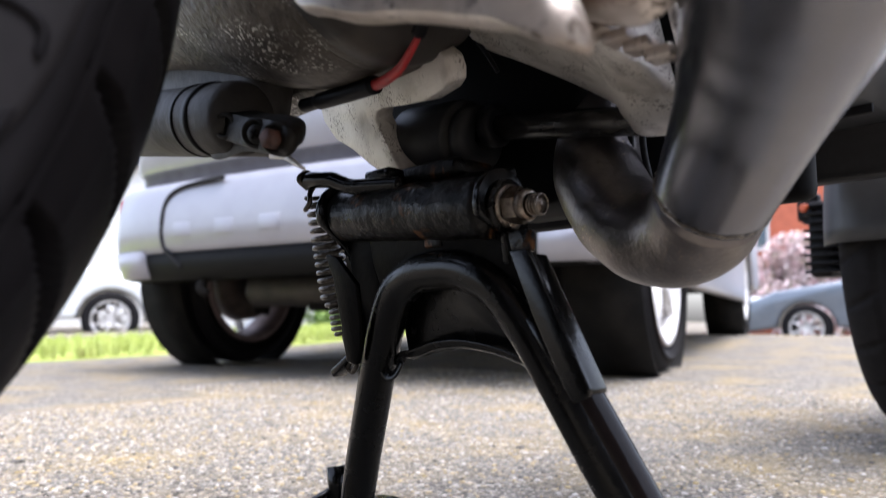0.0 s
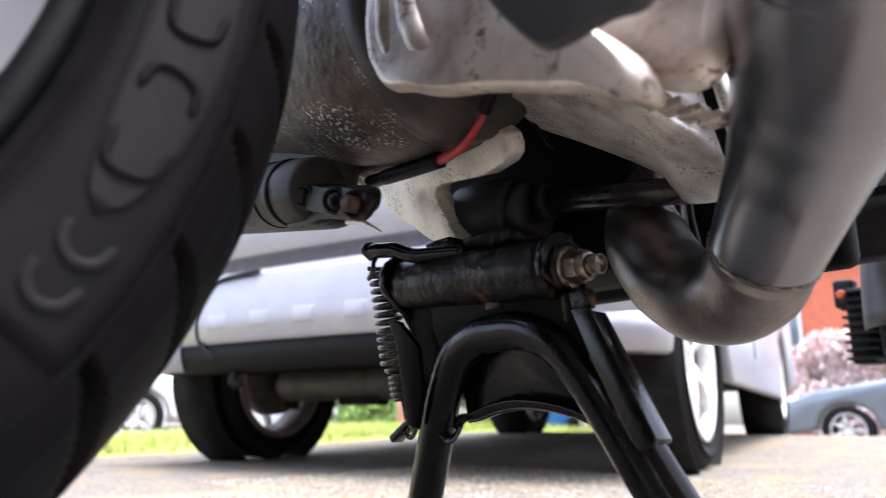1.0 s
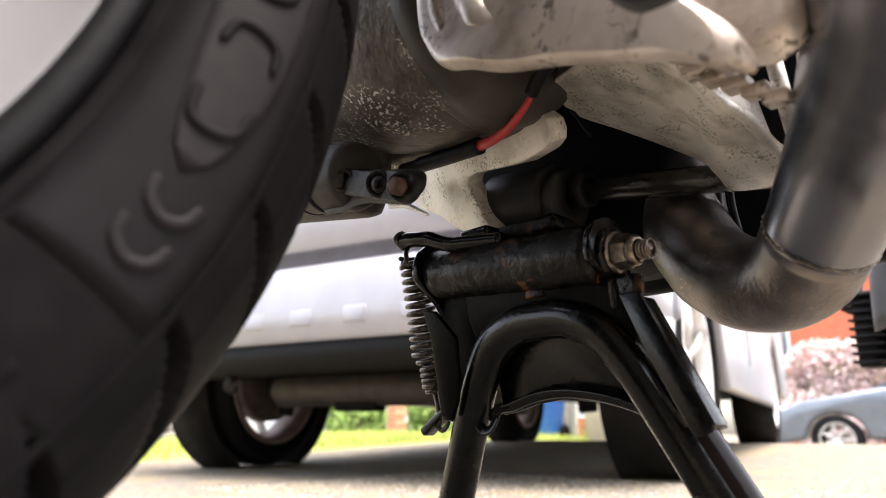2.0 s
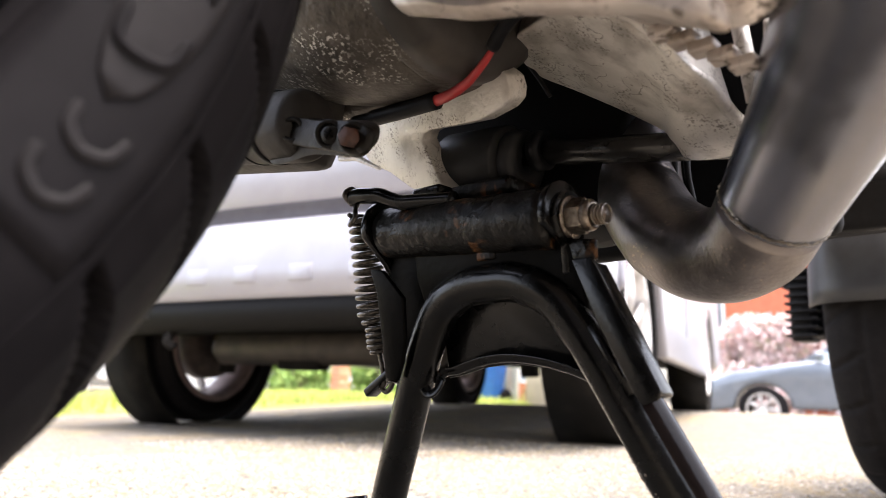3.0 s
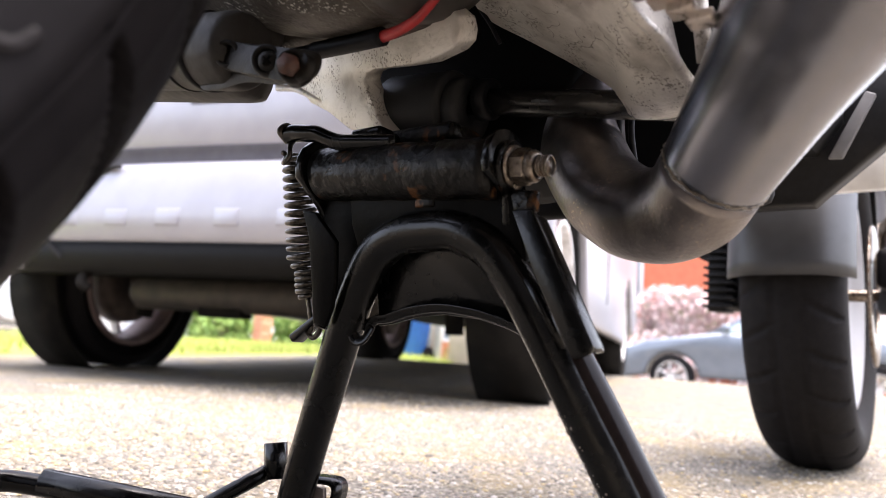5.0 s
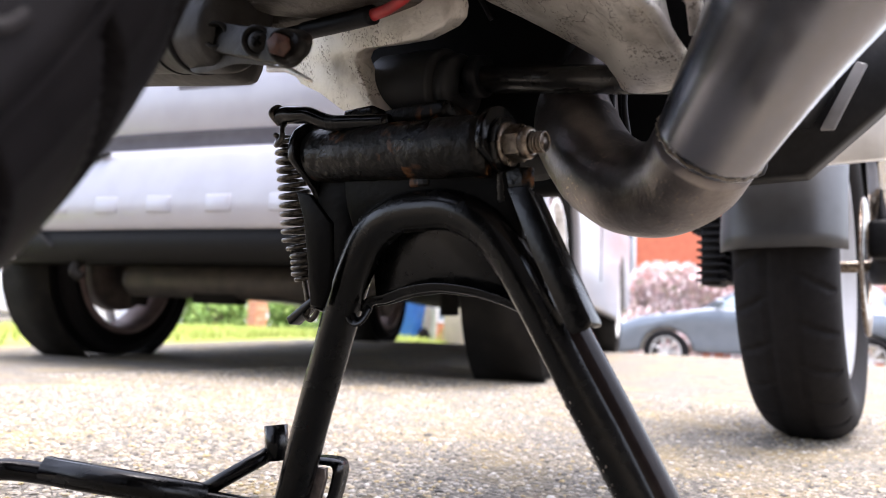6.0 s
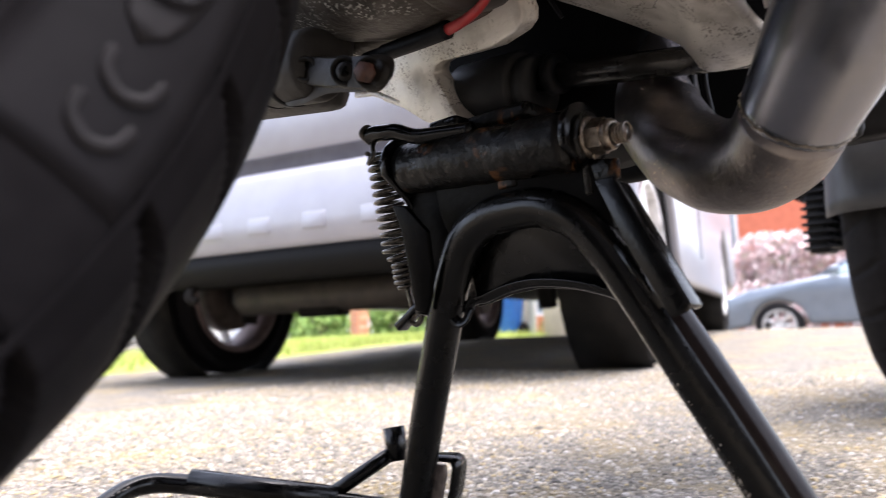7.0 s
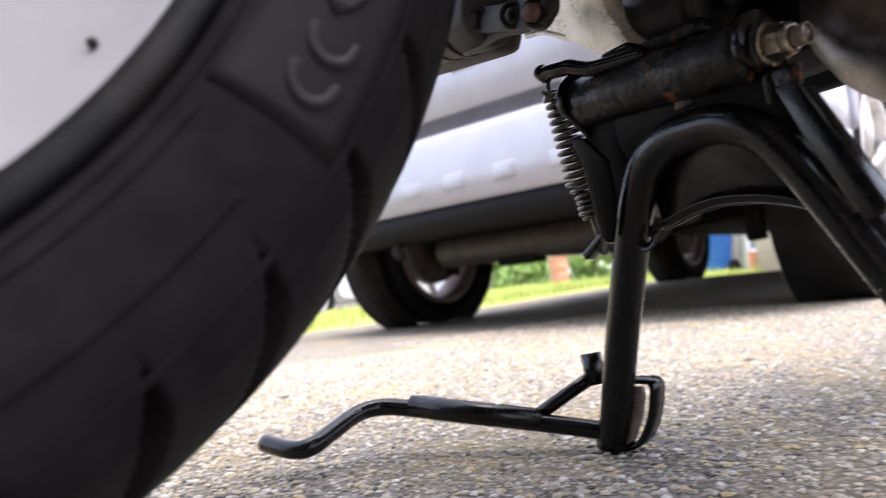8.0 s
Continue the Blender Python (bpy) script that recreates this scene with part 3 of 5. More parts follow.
def mudguard():
    bm = bmesh.new()
    n, m = 40, 14
    side = FAXIS
    fore = Vector((-FAXIS.y, FAXIS.x, 0))
    grid = []
    for lift in (0.0, 0.003):
        rows = []
        for i in range(n + 1):
            a = radians(181 - 155 * i / n)
            row = []
            for j in range(m + 1):
                t = -1 + 2 * j / m
                x = 0.076 * math.copysign(abs(t) ** 0.8, t)
                r = 0.286 + lift - 0.05 * abs(t) ** 3.2
                row.append(bm.verts.new(Vector((FX, FY, FZ)) + side * x + (fore * math.cos(a) + Vector((0, 0, 1)) * math.sin(a)) * r))
            rows.append(row)
        grid.append(rows)
    for g in grid:
        for i in range(n):
            for j in range(m):
                bm.faces.new((g[i][j], g[i + 1][j], g[i + 1][j + 1], g[i][j + 1]))
    for i in range(n):
        for j in (0, m):
            bm.faces.new((grid[0][i][j], grid[0][i + 1][j], grid[1][i + 1][j], grid[1][i][j]))
    for j in range(m):
        for i in (0, n):
            bm.faces.new((grid[0][i][j], grid[0][i][j + 1], grid[1][i][j + 1], grid[1][i][j]))
    return part("mudguard", bm, GREY_PLASTIC, scooter, "dark grey plastic front mudguard")


mudguard()
for x in (-0.068, 0.140):
    leg = part("fork_leg", sweep([(x, 1.33, 0.30), (x, 1.29, 0.44), (x, 1.25, 0.60)], 0.017, 20), CHROME, scooter, "bright chromed fork leg")
    part("fork_slider", sweep(smooth_path([(x, 1.352, 0.235), (x, 1.35, 0.262), (x, 1.33, 0.31)], 4), lambda s: 0.02 + 0.004 * math.sin(6 * s), 20), GREY_PLASTIC, leg)
part("axle", sweep([(-0.08, FY, FZ), (0.16, FY, FZ)], 0.009, 16), STEEL, front)
part("brake_caliper", block((0.143, 1.30, 0.292), (0.036, 0.07, 0.055), 0.008), BLACK_PLASTIC, front)
part("brake_disc", revolve([(0.075, 0.105), (0.079, 0.105), (0.079, 0.06), (0.075, 0.06)], (FX, FY, FZ), axis=FAXIS, steps=64), STEEL, front)


def finned_unit():
    """The black ribbed regulator beside the front wheel."""
    base = part("regulator", block((-0.098, 1.32, 0.288), (0.030, 0.05, 0.115), 0.004), BLACK_PLASTIC, scooter, "black ribbed regulator with an orange reflector")
    for k in range(9):
        part("fin", block((-0.094, 1.30, 0.238 + 0.0125 * k), (0.046, 0.03, 0.004), 0.001), BLACK_PLASTIC, base)
    part("reflector", revolve([(0, 0.0001), (0, 0.007), (0.004, 0.006), (0.004, 0.0001)], (-0.113, 1.283, 0.335), axis=(0, -1, 0), steps=20), mat("orange_reflector", (0.55, 0.10, 0.03), 0.3), base)
    part("bracket", block((-0.118, 1.32, 0.34), (0.03, 0.03, 0.045), 0.006), BLACK_PLASTIC, base)


finned_unit()

# ---- scooter: centre stand ----
PY, PZ = 0.390, 0.2205
K = 0.047 / 0.217


def on_stand(x, z, dy=0.0):
    return Vector((x, PY + K * (0.217 - z) + dy, z))


half = [(0.130, 0.006), (0.0955, 0.077), (0.0785, 0.110), (0.0615, 0.143), (0.050, 0.163), (0.036, 0.180), (0.018, 0.1885)]
SX = 0.0215
legs = [on_stand(SX - a, z) for a, z in half] + [on_stand(SX, 0.190)] + [on_stand(SX + a, z) for a, z in half[::-1]]
stand = part("centre_stand", sweep(smooth_path(legs, 8), 0.0105, 28), BLACK_PAINT, scooter, "black painted tubular centre stand with stone chips")
A, B = Vector((-0.050, PY, PZ + 0.004)), Vector((0.064, PY, PZ - 0.004))
AX = (B - A).normalized()
bm = sweep([A.lerp(B, k / 24) for k in range(25)], 0.0147, 36)
pivot = part("pivot_tube", roughen(bm, 0.010, 0.0009), RUSTY_PAINT, stand, "greasy black pivot tube with rust patches")
part("tube_lip", roughen(plate([(-0.046, 0.0), (0.058, 0.0), (0.058, 0.016), (0.0, 0.019), (-0.03, 0.014)], 0.004, (0.004, PY + 0.004, PZ + 0.012), AX, (0, 0.8, 0.45)), 0.01, 0.0008), RUSTY_PAINT, pivot)


def ear(x, outline, name, thick=0.0042):
    return sharp(part(name, plate(outline, thick, (x, 0, 0), (0, 1, 0), (0, 0, 1), bevel=0.001), BLACK_PAINT, stand))


ring_l = arc(PY, PZ + 0.005, 0.0185, 200, -20, 12)
ear(-0.0545, ring_l + [(0.402, 0.205), (0.412, 0.185), (0.416, 0.150), (0.408, 0.138), (0.396, 0.140), (0.396, 0.165), (0.398, 0.196), (0.390, 0.206)][::1], "side_plate")
ring_r = arc(PY, PZ - 0.004, 0.0175, 200, -20, 12)
ear(0.0675, ring_r + [(0.409, 0.203), (0.411, 0.190), (0.393, 0.190), (0.391, 0.203)], "side_plate")
# bolt, washers, nut and thread on the pivot's end
def on_axis(d):
    return B + AX * d
bolt = part("pivot_bolt", sweep([on_axis(-0.02), on_axis(0.0268)], 0.0042, 20), STEEL, stand, "plated pivot bolt with a locking nut")
for k in range(5):
    part("thread", revolve([(0.0205 + 0.0016 * k, 0.0049), (0.0212 + 0.0016 * k, 0.0042), (0.0198 + 0.0016 * k, 0.0042)], B, axis=AX, steps=24), STEEL, bolt)
part("washer", revolve([(0.0055, 0.0125), (0.0077, 0.0125), (0.0077, 0.005), (0.0055, 0.005)], B, axis=AX, steps=40), RUSTY_PAINT, bolt)
part("washer", revolve([(0.0078, 0.0100), (0.0094, 0.0100), (0.0094, 0.005), (0.0078, 0.005)], B, axis=AX, steps=40), STEEL, bolt)
nutm = sweep([on_axis(0.0095), on_axis(0.010), on_axis(0.0165), on_axis(0.0175)], lambda s: 0.0078 if s in (0, 1) else 0.0086, 6)
sharp(part("nut", nutm, STEEL, bolt), 25)
part("nut_collar", revolve([(0.017, 0.0076), (0.0195, 0.0074), (0.0210, 0.0064), (0.0213, 0.0045), (0.017, 0.0045)], B, axis=AX, steps=32), STEEL, bolt)

# the plate that closes the arch, its lower lip, and the gussets
low = [(-0.024, 0.146), (-0.014, 0.1475), (0.002, 0.1515), (0.021, 0.1535), (0.042, 0.1515), (0.060, 0.147), (0.074, 0.1415)]
web = part("web_plate", plate(low + [(0.078, 0.150), (0.066, 0.176), (0.064, 0.232), (-0.010, 0.232), (-0.019, 0.215), (-0.024, 0.195), (-0.024, 0.165)], 0.003, (0, PY + 0.047 + 0.010, 0), (1, 0, 0), (0, -K, 1), bevel=0.0006), BLACK_PAINT, stand)
lip = [on_stand(x, z - 0.001, 0.004) for x, z in [(-0.030, 0.1405)] + low]
part("web_lip", sweep(smooth_path(lip, 6), 0.0030, 12, flat=0.3), BLACK_PAINT, web)
part("rolled_tab", sweep(smooth_path([on_stand(-0.034, 0.139, -0.004), on_stand(-0.030, 0.134, -0.004), on_stand(-0.025, 0.135, -0.003), on_stand(-0.021, 0.142, 0)], 6), 0.0032, 10, flat=0.35), BLACK_PAINT, web)
gus = part("gusset", plate([(-0.0535, 0.232), (-0.030, 0.232), (-0.026, 0.206), (-0.019, 0.196), (-0.022, 0.176), (-0.034, 0.150), (-0.046, 0.140), (-0.055, 0.141)], 0.0035, (0, PY + 0.047 + 0.002, 0), (1, 0, 0), (0, -K, 1), bevel=0.0008), DULL_BLACK, stand)
part("gusset_flange", plate([(-0.0500, 0.1465), (-0.0414, 0.1445), (-0.0345, 0.1550), (-0.0300, 0.1690), (-0.0270, 0.1900), (-0.0320, 0.1960), (-0.0400, 0.2060), (-0.0500, 0.2080), (-0.0470, 0.1940), (-0.0482, 0.1690)], 0.003, (0, 0.3845 + 0.26 * 0.168, 0), (1, 0, 0), (0, -0.26, 1), bevel=0.0008), DULL_BLACK, gus)
part("yoke_plate", plate([(-0.030, 0.224), (0.070, 0.224), (0.0785, 0.165), (0.0715, 0.163), (0.0575, 0.180), (0.0395, 0.1885), (SX, 0.190), (0.0035, 0.1885), (-0.0145, 0.180), (-0.022, 0.172), (-0.030, 0.200)], 0.004, (0, PY + K * 0.217, 0), (1, 0, 0), (0, -K, 1), bevel=0.0008), DULL_BLACK, stand)
part("spacer", block(tuple(on_stand(0.021, 0.2045, 0.0)), (0.012, 0.006, 0.007), 0.0012), RUSTY_PAINT, stand)
# the flange along one leg, with its rounded end
fl = [(0.0735, 0.1955), (0.0842, 0.1955), (0.0860, 0.1925), (0.1153, 0.1375), (0.1150, 0.1350), (0.1135, 0.1333), (0.1080, 0.1312), (0.1062, 0.1316), (0.1030, 0.1360), (0.0865, 0.1665)]
flange = part("leg_flange", plate(fl, 0.0028, (0, 0.389, 0), (1, 0, 0), (0, 0, 1), bevel=0.0009), BLACK_PAINT, stand)
part("flange_return", plate([(0.0848, 0.1940), (0.1150, 0.1370), (0.1150, 0.1350), (0.1120, 0.1340), (0.0848, 0.1850)], 0.012, (-0.0012, 0.3965, 0), (1, 0, 0), (0, 0, 1), bevel=0.0006), BLACK_PAINT, flange)
part("flange_neck", plate([(0.0700, 0.2060), (0.0850, 0.2040), (0.0850, 0.1945), (0.0735, 0.1945)], 0.0030, (0, 0.3915, 0), (1, 0, 0), (0, 0, 1), bevel=0.0008), RUSTY_PAINT, flange)
part("weld_seam", roughen(sweep([on_stand(0.0795, 0.166, -0.006), on_stand(0.0875, 0.150, -0.006), on_stand(0.095, 0.136, -0.006)], 0.0026, 8), 0.004, 0.0012), BLACK_PAINT, stand)
# black paint; its brown tint is a reflection put into the colour
REFLECTION_PAINT = mat("black_paint_with_brown_reflection", (0.0075, 0.0050, 0.0046), 0.16, colour2=(0.011, 0.0075, 0.0068), scale=120, bump=0.15, spec=0.14)
part("leg_stiffener", sweep(smooth_path([on_stand(SX + 0.0660, 0.146, 0.003), on_stand(SX + 0.1015, 0.077, 0.003), on_stand(SX + 0.1360, 0.007, 0.003)], 6), 0.0092, 24), REFLECTION_PAINT, stand, "black tube beside the leg, a brown reflection in its colour")
CHIP = mat("chipped_bare_metal", (0.30, 0.28, 0.25), 0.6, colour2=(0.20, 0.14, 0.10), scale=400)
rc = random.Random(8)
leg_a, leg_b = on_stand(SX + 0.0615, 0.143), on_stand(SX + 0.130, 0.006)
leg_d = (leg_b - leg_a).normalized()
nb = bmesh.new()
for i in range(180):
    s = 0.16 + 0.8 * rc.random()
    a = radians(-158 + 72 * rc.random() ** 1.4)
    e1 = leg_d.cross(Vector((0, 1, 0))).normalized()
    e1 = e1 if e1.x > 0 else -e1
    e2 = leg_d.cross(e1)
    e2 = e2 if e2.y > 0 else -e2
    out = e1 * math.cos(a) + e2 * math.sin(a)
    p = leg_a.lerp(leg_b, s) + out * 0.0102
    r = 0.00025 + 0.0008 * rc.random() ** 4
    m = Matrix.Translation(p) @ out.to_track_quat("Z", "Y").to_matrix().to_4x4() @ Matrix.Diagonal((1, 1 + 0.6 * rc.random(), 0.25, 1))
    bmesh.ops.create_icosphere(nb, subdivisions=1, radius=r, matrix=m)
chips = part("chipped_paint", nb, CHIP, stand)
chips["kind"] = "stuff"

# kick lever with its brace, stub and curled foot
lever = part("kick_lever", sweep(smooth_path([(-0.104, 0.437, 0.013), (-0.128, 0.421, 0.017), (-0.152, 0.404, 0.0205), (-0.195, 0.3625, 0.029), (-0.222, 0.336, 0.0350), (-0.2335, 0.320, 0.0368), (-0.234, 0.302, 0.0350), (-0.222, 0.276, 0.0270), (-0.214, 0.258, 0.0215), (-0.224, 0.247, 0.0198), (-0.252, 0.2365, 0.0225)], 8), 0.0064, 20), BLACK_PAINT, stand, "black bent kick lever")
part("lever_sleeve", sweep([(-0.148, 0.4065, 0.0225), (-0.185, 0.3715, 0.0300), (-0.2195, 0.339, 0.0372)], 0.0080, 10, flat=0.9), BLACK_PAINT, lever)
brace = part("brace", sweep([(-0.155, 0.4025, 0.0225), (-0.140, 0.424, 0.038), (-0.126, 0.444, 0.052)], 0.0050, 14), BLACK_PAINT, lever)
part("stub", sweep([(-0.124, 0.440, 0.044), (-0.128, 0.440, 0.066)], 0.0075, 8), BLACK_PAINT, lever)
for s in (-1, 1):
    base = [(-0.108, 0.444, 0.0035), (-0.098, 0.445, 0.0042), (-0.0890, 0.447, 0.0095), (-0.0810, 0.449, 0.0245), (-0.0765, 0.449, 0.0400), (-0.0762, 0.449, 0.0455), (-0.0795, 0.449, 0.0484), (-0.0870, 0.448, 0.0486), (-0.0980, 0.446, 0.0480)]
    curl = base if s < 0 else [(2 * SX - x, y, z) for x, y, z in base]
    rows = []
    for q in smooth_path(curl, 6):
        rows.append(q)
    fb = bmesh.new()
    th = 0.0016
    prev = None
    for i, q in enumerate(rows):
        d = (rows[min(i + 1, len(rows) - 1)] - rows[max(i - 1, 0)]).normalized()
        wdir = Vector((0.35 * -s, -0.93, 0)).normalized()
        nrm = d.cross(wdir).normalized() * th
        ring = [fb.verts.new(q + wdir * a * 0.009 + nrm * b) for a, b in ((-1, -1), (1, -1), (1, 1), (-1, 1))]
        if prev:
            for k in range(4):
                fb.faces.new((prev[k], prev[(k + 1) % 4], ring[(k + 1) % 4], ring[k]))
        else:
            fb.faces.new(ring[::-1])
        prev = ring
    fb.faces.new(prev)
    part("foot_plate", fb, BLACK_PAINT, stand, "curled steel foot plate with worn paint")
WORN_STEEL = mat("worn_brown_steel", (0.30, 0.25, 0.225), 0.45, 0.5, colour2=(0.20, 0.165, 0.15), scale=160, bump=0.6, stain=(0.05, 0.04, 0.036), stain_scale=60)
for s in (-1, 1):
    web_edge = [(-0.106, 0.006), (-0.098, 0.0058), (-0.0902, 0.0108), (-0.0825, 0.0250), (-0.0785, 0.0400), (-0.0790, 0.0458), (-0.098, 0.0458)]
    part("foot_web", plate([(SX + s * (SX - x), z) for x, z in web_edge], 0.003, (0, 0.447, 0), (1, 0.10 * -s, 0), (0, 0, 1), bevel=0.0005), WORN_STEEL, stand, "worn bare steel web of the foot")
nb = bmesh.new()
for i in range(70):
    c0, c1 = ((-0.2335, 0.320, 0.0368), (-0.222, 0.276, 0.0270)) if i % 3 else ((-0.214, 0.258, 0.0215), (-0.252, 0.2365, 0.0225))
    out = Vector((0.5 - 0.6 * rc.random(), -0.7, 0.75)).normalized()
    p = Vector(c0).lerp(Vector(c1), rc.random()) + out * 0.0062
    bmesh.ops.create_icosphere(nb, subdivisions=1, radius=0.0003 + 0.0009 * rc.random() ** 3, matrix=Matrix.Translation(p) @ out.to_track_quat("Z", "Y").to_matrix().to_4x4() @ Matrix.Diagonal((1, 1.4, 0.3, 1)))
lever_chips = part("chipped_paint", nb, CHIP, lever)
lever_chips["kind"] = "stuff"
part("lever_root", block((-0.108, 0.437, 0.008), (0.022, 0.018, 0.014), 0.003), BLACK_PAINT, lever)

# spring, its hooks and the arm that it hangs from
arm = part("spring_arm", sweep(smooth_path([(-0.0655, 0.372, 0.2440), (-0.0600, 0.372, 0.2445), (-0.0522, 0.3725, 0.2435), (-0.0440, 0.374, 0.2425), (-0.0370, 0.376, 0.2395), (-0.0295, 0.378, 0.2372), (-0.0156, 0.381, 0.2362), (0.004, 0.385, 0.2350)], 8), lambda s: 0.0049 - 0.0008 * s, 18), BLACK_PAINT, stand)
part("arm_pad", block((-0.020, 0.392, 0.2435), (0.022, 0.012, 0.007), 0.002), BLACK_PAINT, arm)
spring = part("spring", helix((-0.0665, 0.3815, 0.2370), (-0.0699, 0.3970, 0.1745), 0.0081, 0.00150, 13), SPRING_STEEL, stand, "oily coil return spring")
part("spring_coil", helix((-0.0680, 0.3975, 0.1735), (-0.0683, 0.401, 0.1570), 0.0058, 0.00145, 5), SPRING_STEEL, spring)
part("spring_hook", sweep(smooth_path([(-0.0650, 0.372, 0.2400), (-0.0660, 0.3665, 0.2450), (-0.0665, 0.372, 0.2500), (-0.0655, 0.3775, 0.2455), (-0.0610, 0.371, 0.2370), (-0.0590, 0.3695, 0.2310), (-0.0620, 0.3690, 0.2275), (-0.0670, 0.3725, 0.2290), (-0.0735, 0.3790, 0.2340)], 8), 0.00155, 10), SPRING_STEEL, spring)
part("lower_hook", sweep(smooth_path([(-0.0683, 0.401, 0.1580), (-0.066, 0.402, 0.1480), (-0.066, 0.404, 0.1395), (-0.069, 0.405, 0.1365), (-0.066, 0.406, 0.1340), (-0.061, 0.405, 0.1370), (-0.058, 0.404, 0.1420)], 6), 0.0016, 10), SPRING_STEEL, spring)
part("spring_tab", plate([(0, 0), (0.020, 0.014), (0.023, 0.012), (0.003, -0.004)], 0.010, (-0.080, 0.404, 0.1345), (1, 0.1, 0), (0, 0, 1), bevel=0.001), BLACK_PAINT, stand)

# ---- scooter: exhaust ----
pipe_line = [(0.1509, 0.4242, 0.2137), (0.1767, 0.4012, 0.2383), (0.1962, 0.3769, 0.2524), (0.2094, 0.3579, 0.2602), (0.2225, 0.335, 0.2680), (0.243, 0.29, 0.284), (0.27, 0.18, 0.33)]
pipe_radii = [0.0234, 0.0266, 0.0300, 0.0321, 0.0336, 0.0350, 0.0360]


def pipe_radius(s):
    k = min(int(s * 6), 5)
    return pipe_radii[k] + (pipe_radii[k + 1] - pipe_radii[k]) * (s * 6 - k)


exhaust = part("exhaust", sweep(smooth_path(pipe_line, 10), pipe_radius, 64), PIPE_BLACK, scooter, "satin dark exhaust pipe with a browned elbow")
elbow_line = [(0.1509, 0.4242, 0.2137), (0.1385, 0.4375, 0.2055), (0.122, 0.447, 0.2020), (0.104, 0.4525, 0.2055), (0.0885, 0.4570, 0.2155), (0.0810, 0.4596, 0.2240), (0.0735, 0.4630, 0.2350), (0.0672, 0.468, 0.2465), (0.062, 0.477, 0.272), (0.058, 0.487, 0.31), (0.055, 0.50, 0.37)]
part("elbow", roughen(sweep(smooth_path(elbow_line, 10), 0.0233, 64), 0.02, 0.0005), PIPE_BROWN, exhaust, "heat-browned exhaust elbow")
d0 = (Vector(pipe_line[1]) - Vector(pipe_line[0])).normalized()
wb = bmesh.new()
u0 = d0.orthogonal().normalized()
v0 = d0.cross(u0)
ring = []
for k in range(97):
    a = 2 * math.pi * k / 96
    ring.append(Vector(pipe_line[0]) + d0 * 0.002 + (u0 * math.cos(a) + v0 * math.sin(a)) * (0.0234 + 0.0003 * math.sin(41 * a)) + d0 * 0.0004 * math.sin(17 * a))
d1 = (Vector(pipe_line[5]) - Vector(pipe_line[4])).normalized()
u1 = d1.orthogonal().normalized()
v1 = d1.cross(u1)
seam = [Vector(pipe_line[4]).lerp(Vector(pipe_line[5]), 0.45) + (u1 * math.cos(2 * math.pi * k / 64) + v1 * math.sin(2 * math.pi * k / 64)) * 0.0341 for k in range(65)]
part("pipe_seam", sweep(seam, 0.0005, 8), PIPE_BLACK, exhaust)
part("weld_bead", sweep(ring, lambda s: 0.0006 + 0.0002 * math.sin(260 * s), 8, wb), WELD, exhaust)

# ---- scooter: engine underside ----
engine = part("engine", roughen(sweep(smooth_path([(-0.215, 0.330, 0.405), (-0.11, 0.337, 0.380), (-0.02, 0.342, 0.351), (0.020, 0.345, 0.3495), (0.036, 0.346, 0.349)], 8), lambda s: 0.066 * (1 - max(0, (s - 0.86) / 0.14) ** 3 * 0.30), 56), 0.02, 0.0008), ALLOY_DARK, scooter, "grimy cast aluminium engine drum flecked with salt")
# backing block added to close the bright gaps round the drum
part("crankcase", block((-0.045, 0.372, 0.345), (0.16, 0.03, 0.11), 0.008), ALLOY_DARK, engine)
part("drum_cover", revolve([(-0.004, 0.0640), (-0.002, 0.0664), (0.008, 0.0664), (0.014, 0.0650), (0.020, 0.059), (0.023, 0.050), (0.023, 0.010), (-0.004, 0.010)], (0.030, 0.3455, 0.3487), axis=(1, 0.02, -0.01), steps=72), DRUM_BAND, engine, "smooth dark end cover")
part("drum_flange", lump([(-0.06, 0.272), (-0.030, 0.2635), (-0.006, 0.2560), (0.012, 0.2515), (0.024, 0.2475), (0.0290, 0.2425), (0.0255, 0.2355), (0.012, 0.2365), (-0.003, 0.2410), (-0.030, 0.2495), (-0.06, 0.260)], 0.302, 0.316, swell=0.003, uneven=0.0015, lean=(-0.7, 0.60)), FLANGE, engine)
GREY_CAST = mat("dirty_grey_casting", (0.034, 0.031, 0.028), 0.6, 0.15, colour2=(0.017, 0.015, 0.0135), scale=60, bump=1.4, stain=(0.018, 0.016, 0.014), stain_scale=30, stain_low=0.5, stain_high=0.68)
arm_axis = Vector((0.985, 0.06, -0.16)).normalized()
swing = part("swing_arm", roughen(sweep([Vector((-0.0280, 0.3120, 0.2620)) - arm_axis * d for d in (0.0, 0.004, 0.02, 0.06, 0.12)], lambda f: 0.0165 if f == 0 else 0.0185, 40), 0.01, 0.0006), GREY_CAST, engine, "dirty grey cast swing arm")
for d, r, w in ((0.026, 0.0192, 0.0030), (0.040, 0.0190, 0.0016)):
    part("arm_ring", revolve([(-w, 0.017), (-w, r), (w, r), (w, 0.017)], Vector((-0.0280, 0.3120, 0.2620)) - arm_axis * d, axis=arm_axis, steps=48), BLACK_PLASTIC, swing)
part("arm_casting", roughen(block((-0.135, 0.345, 0.305), (0.16, 0.03, 0.075), 0.01, Matrix.Rotation(radians(9), 3, "Y")), 0.02, 0.002), GREY_CAST, swing)
BOSS = (-0.5, 0.85, 0.2)
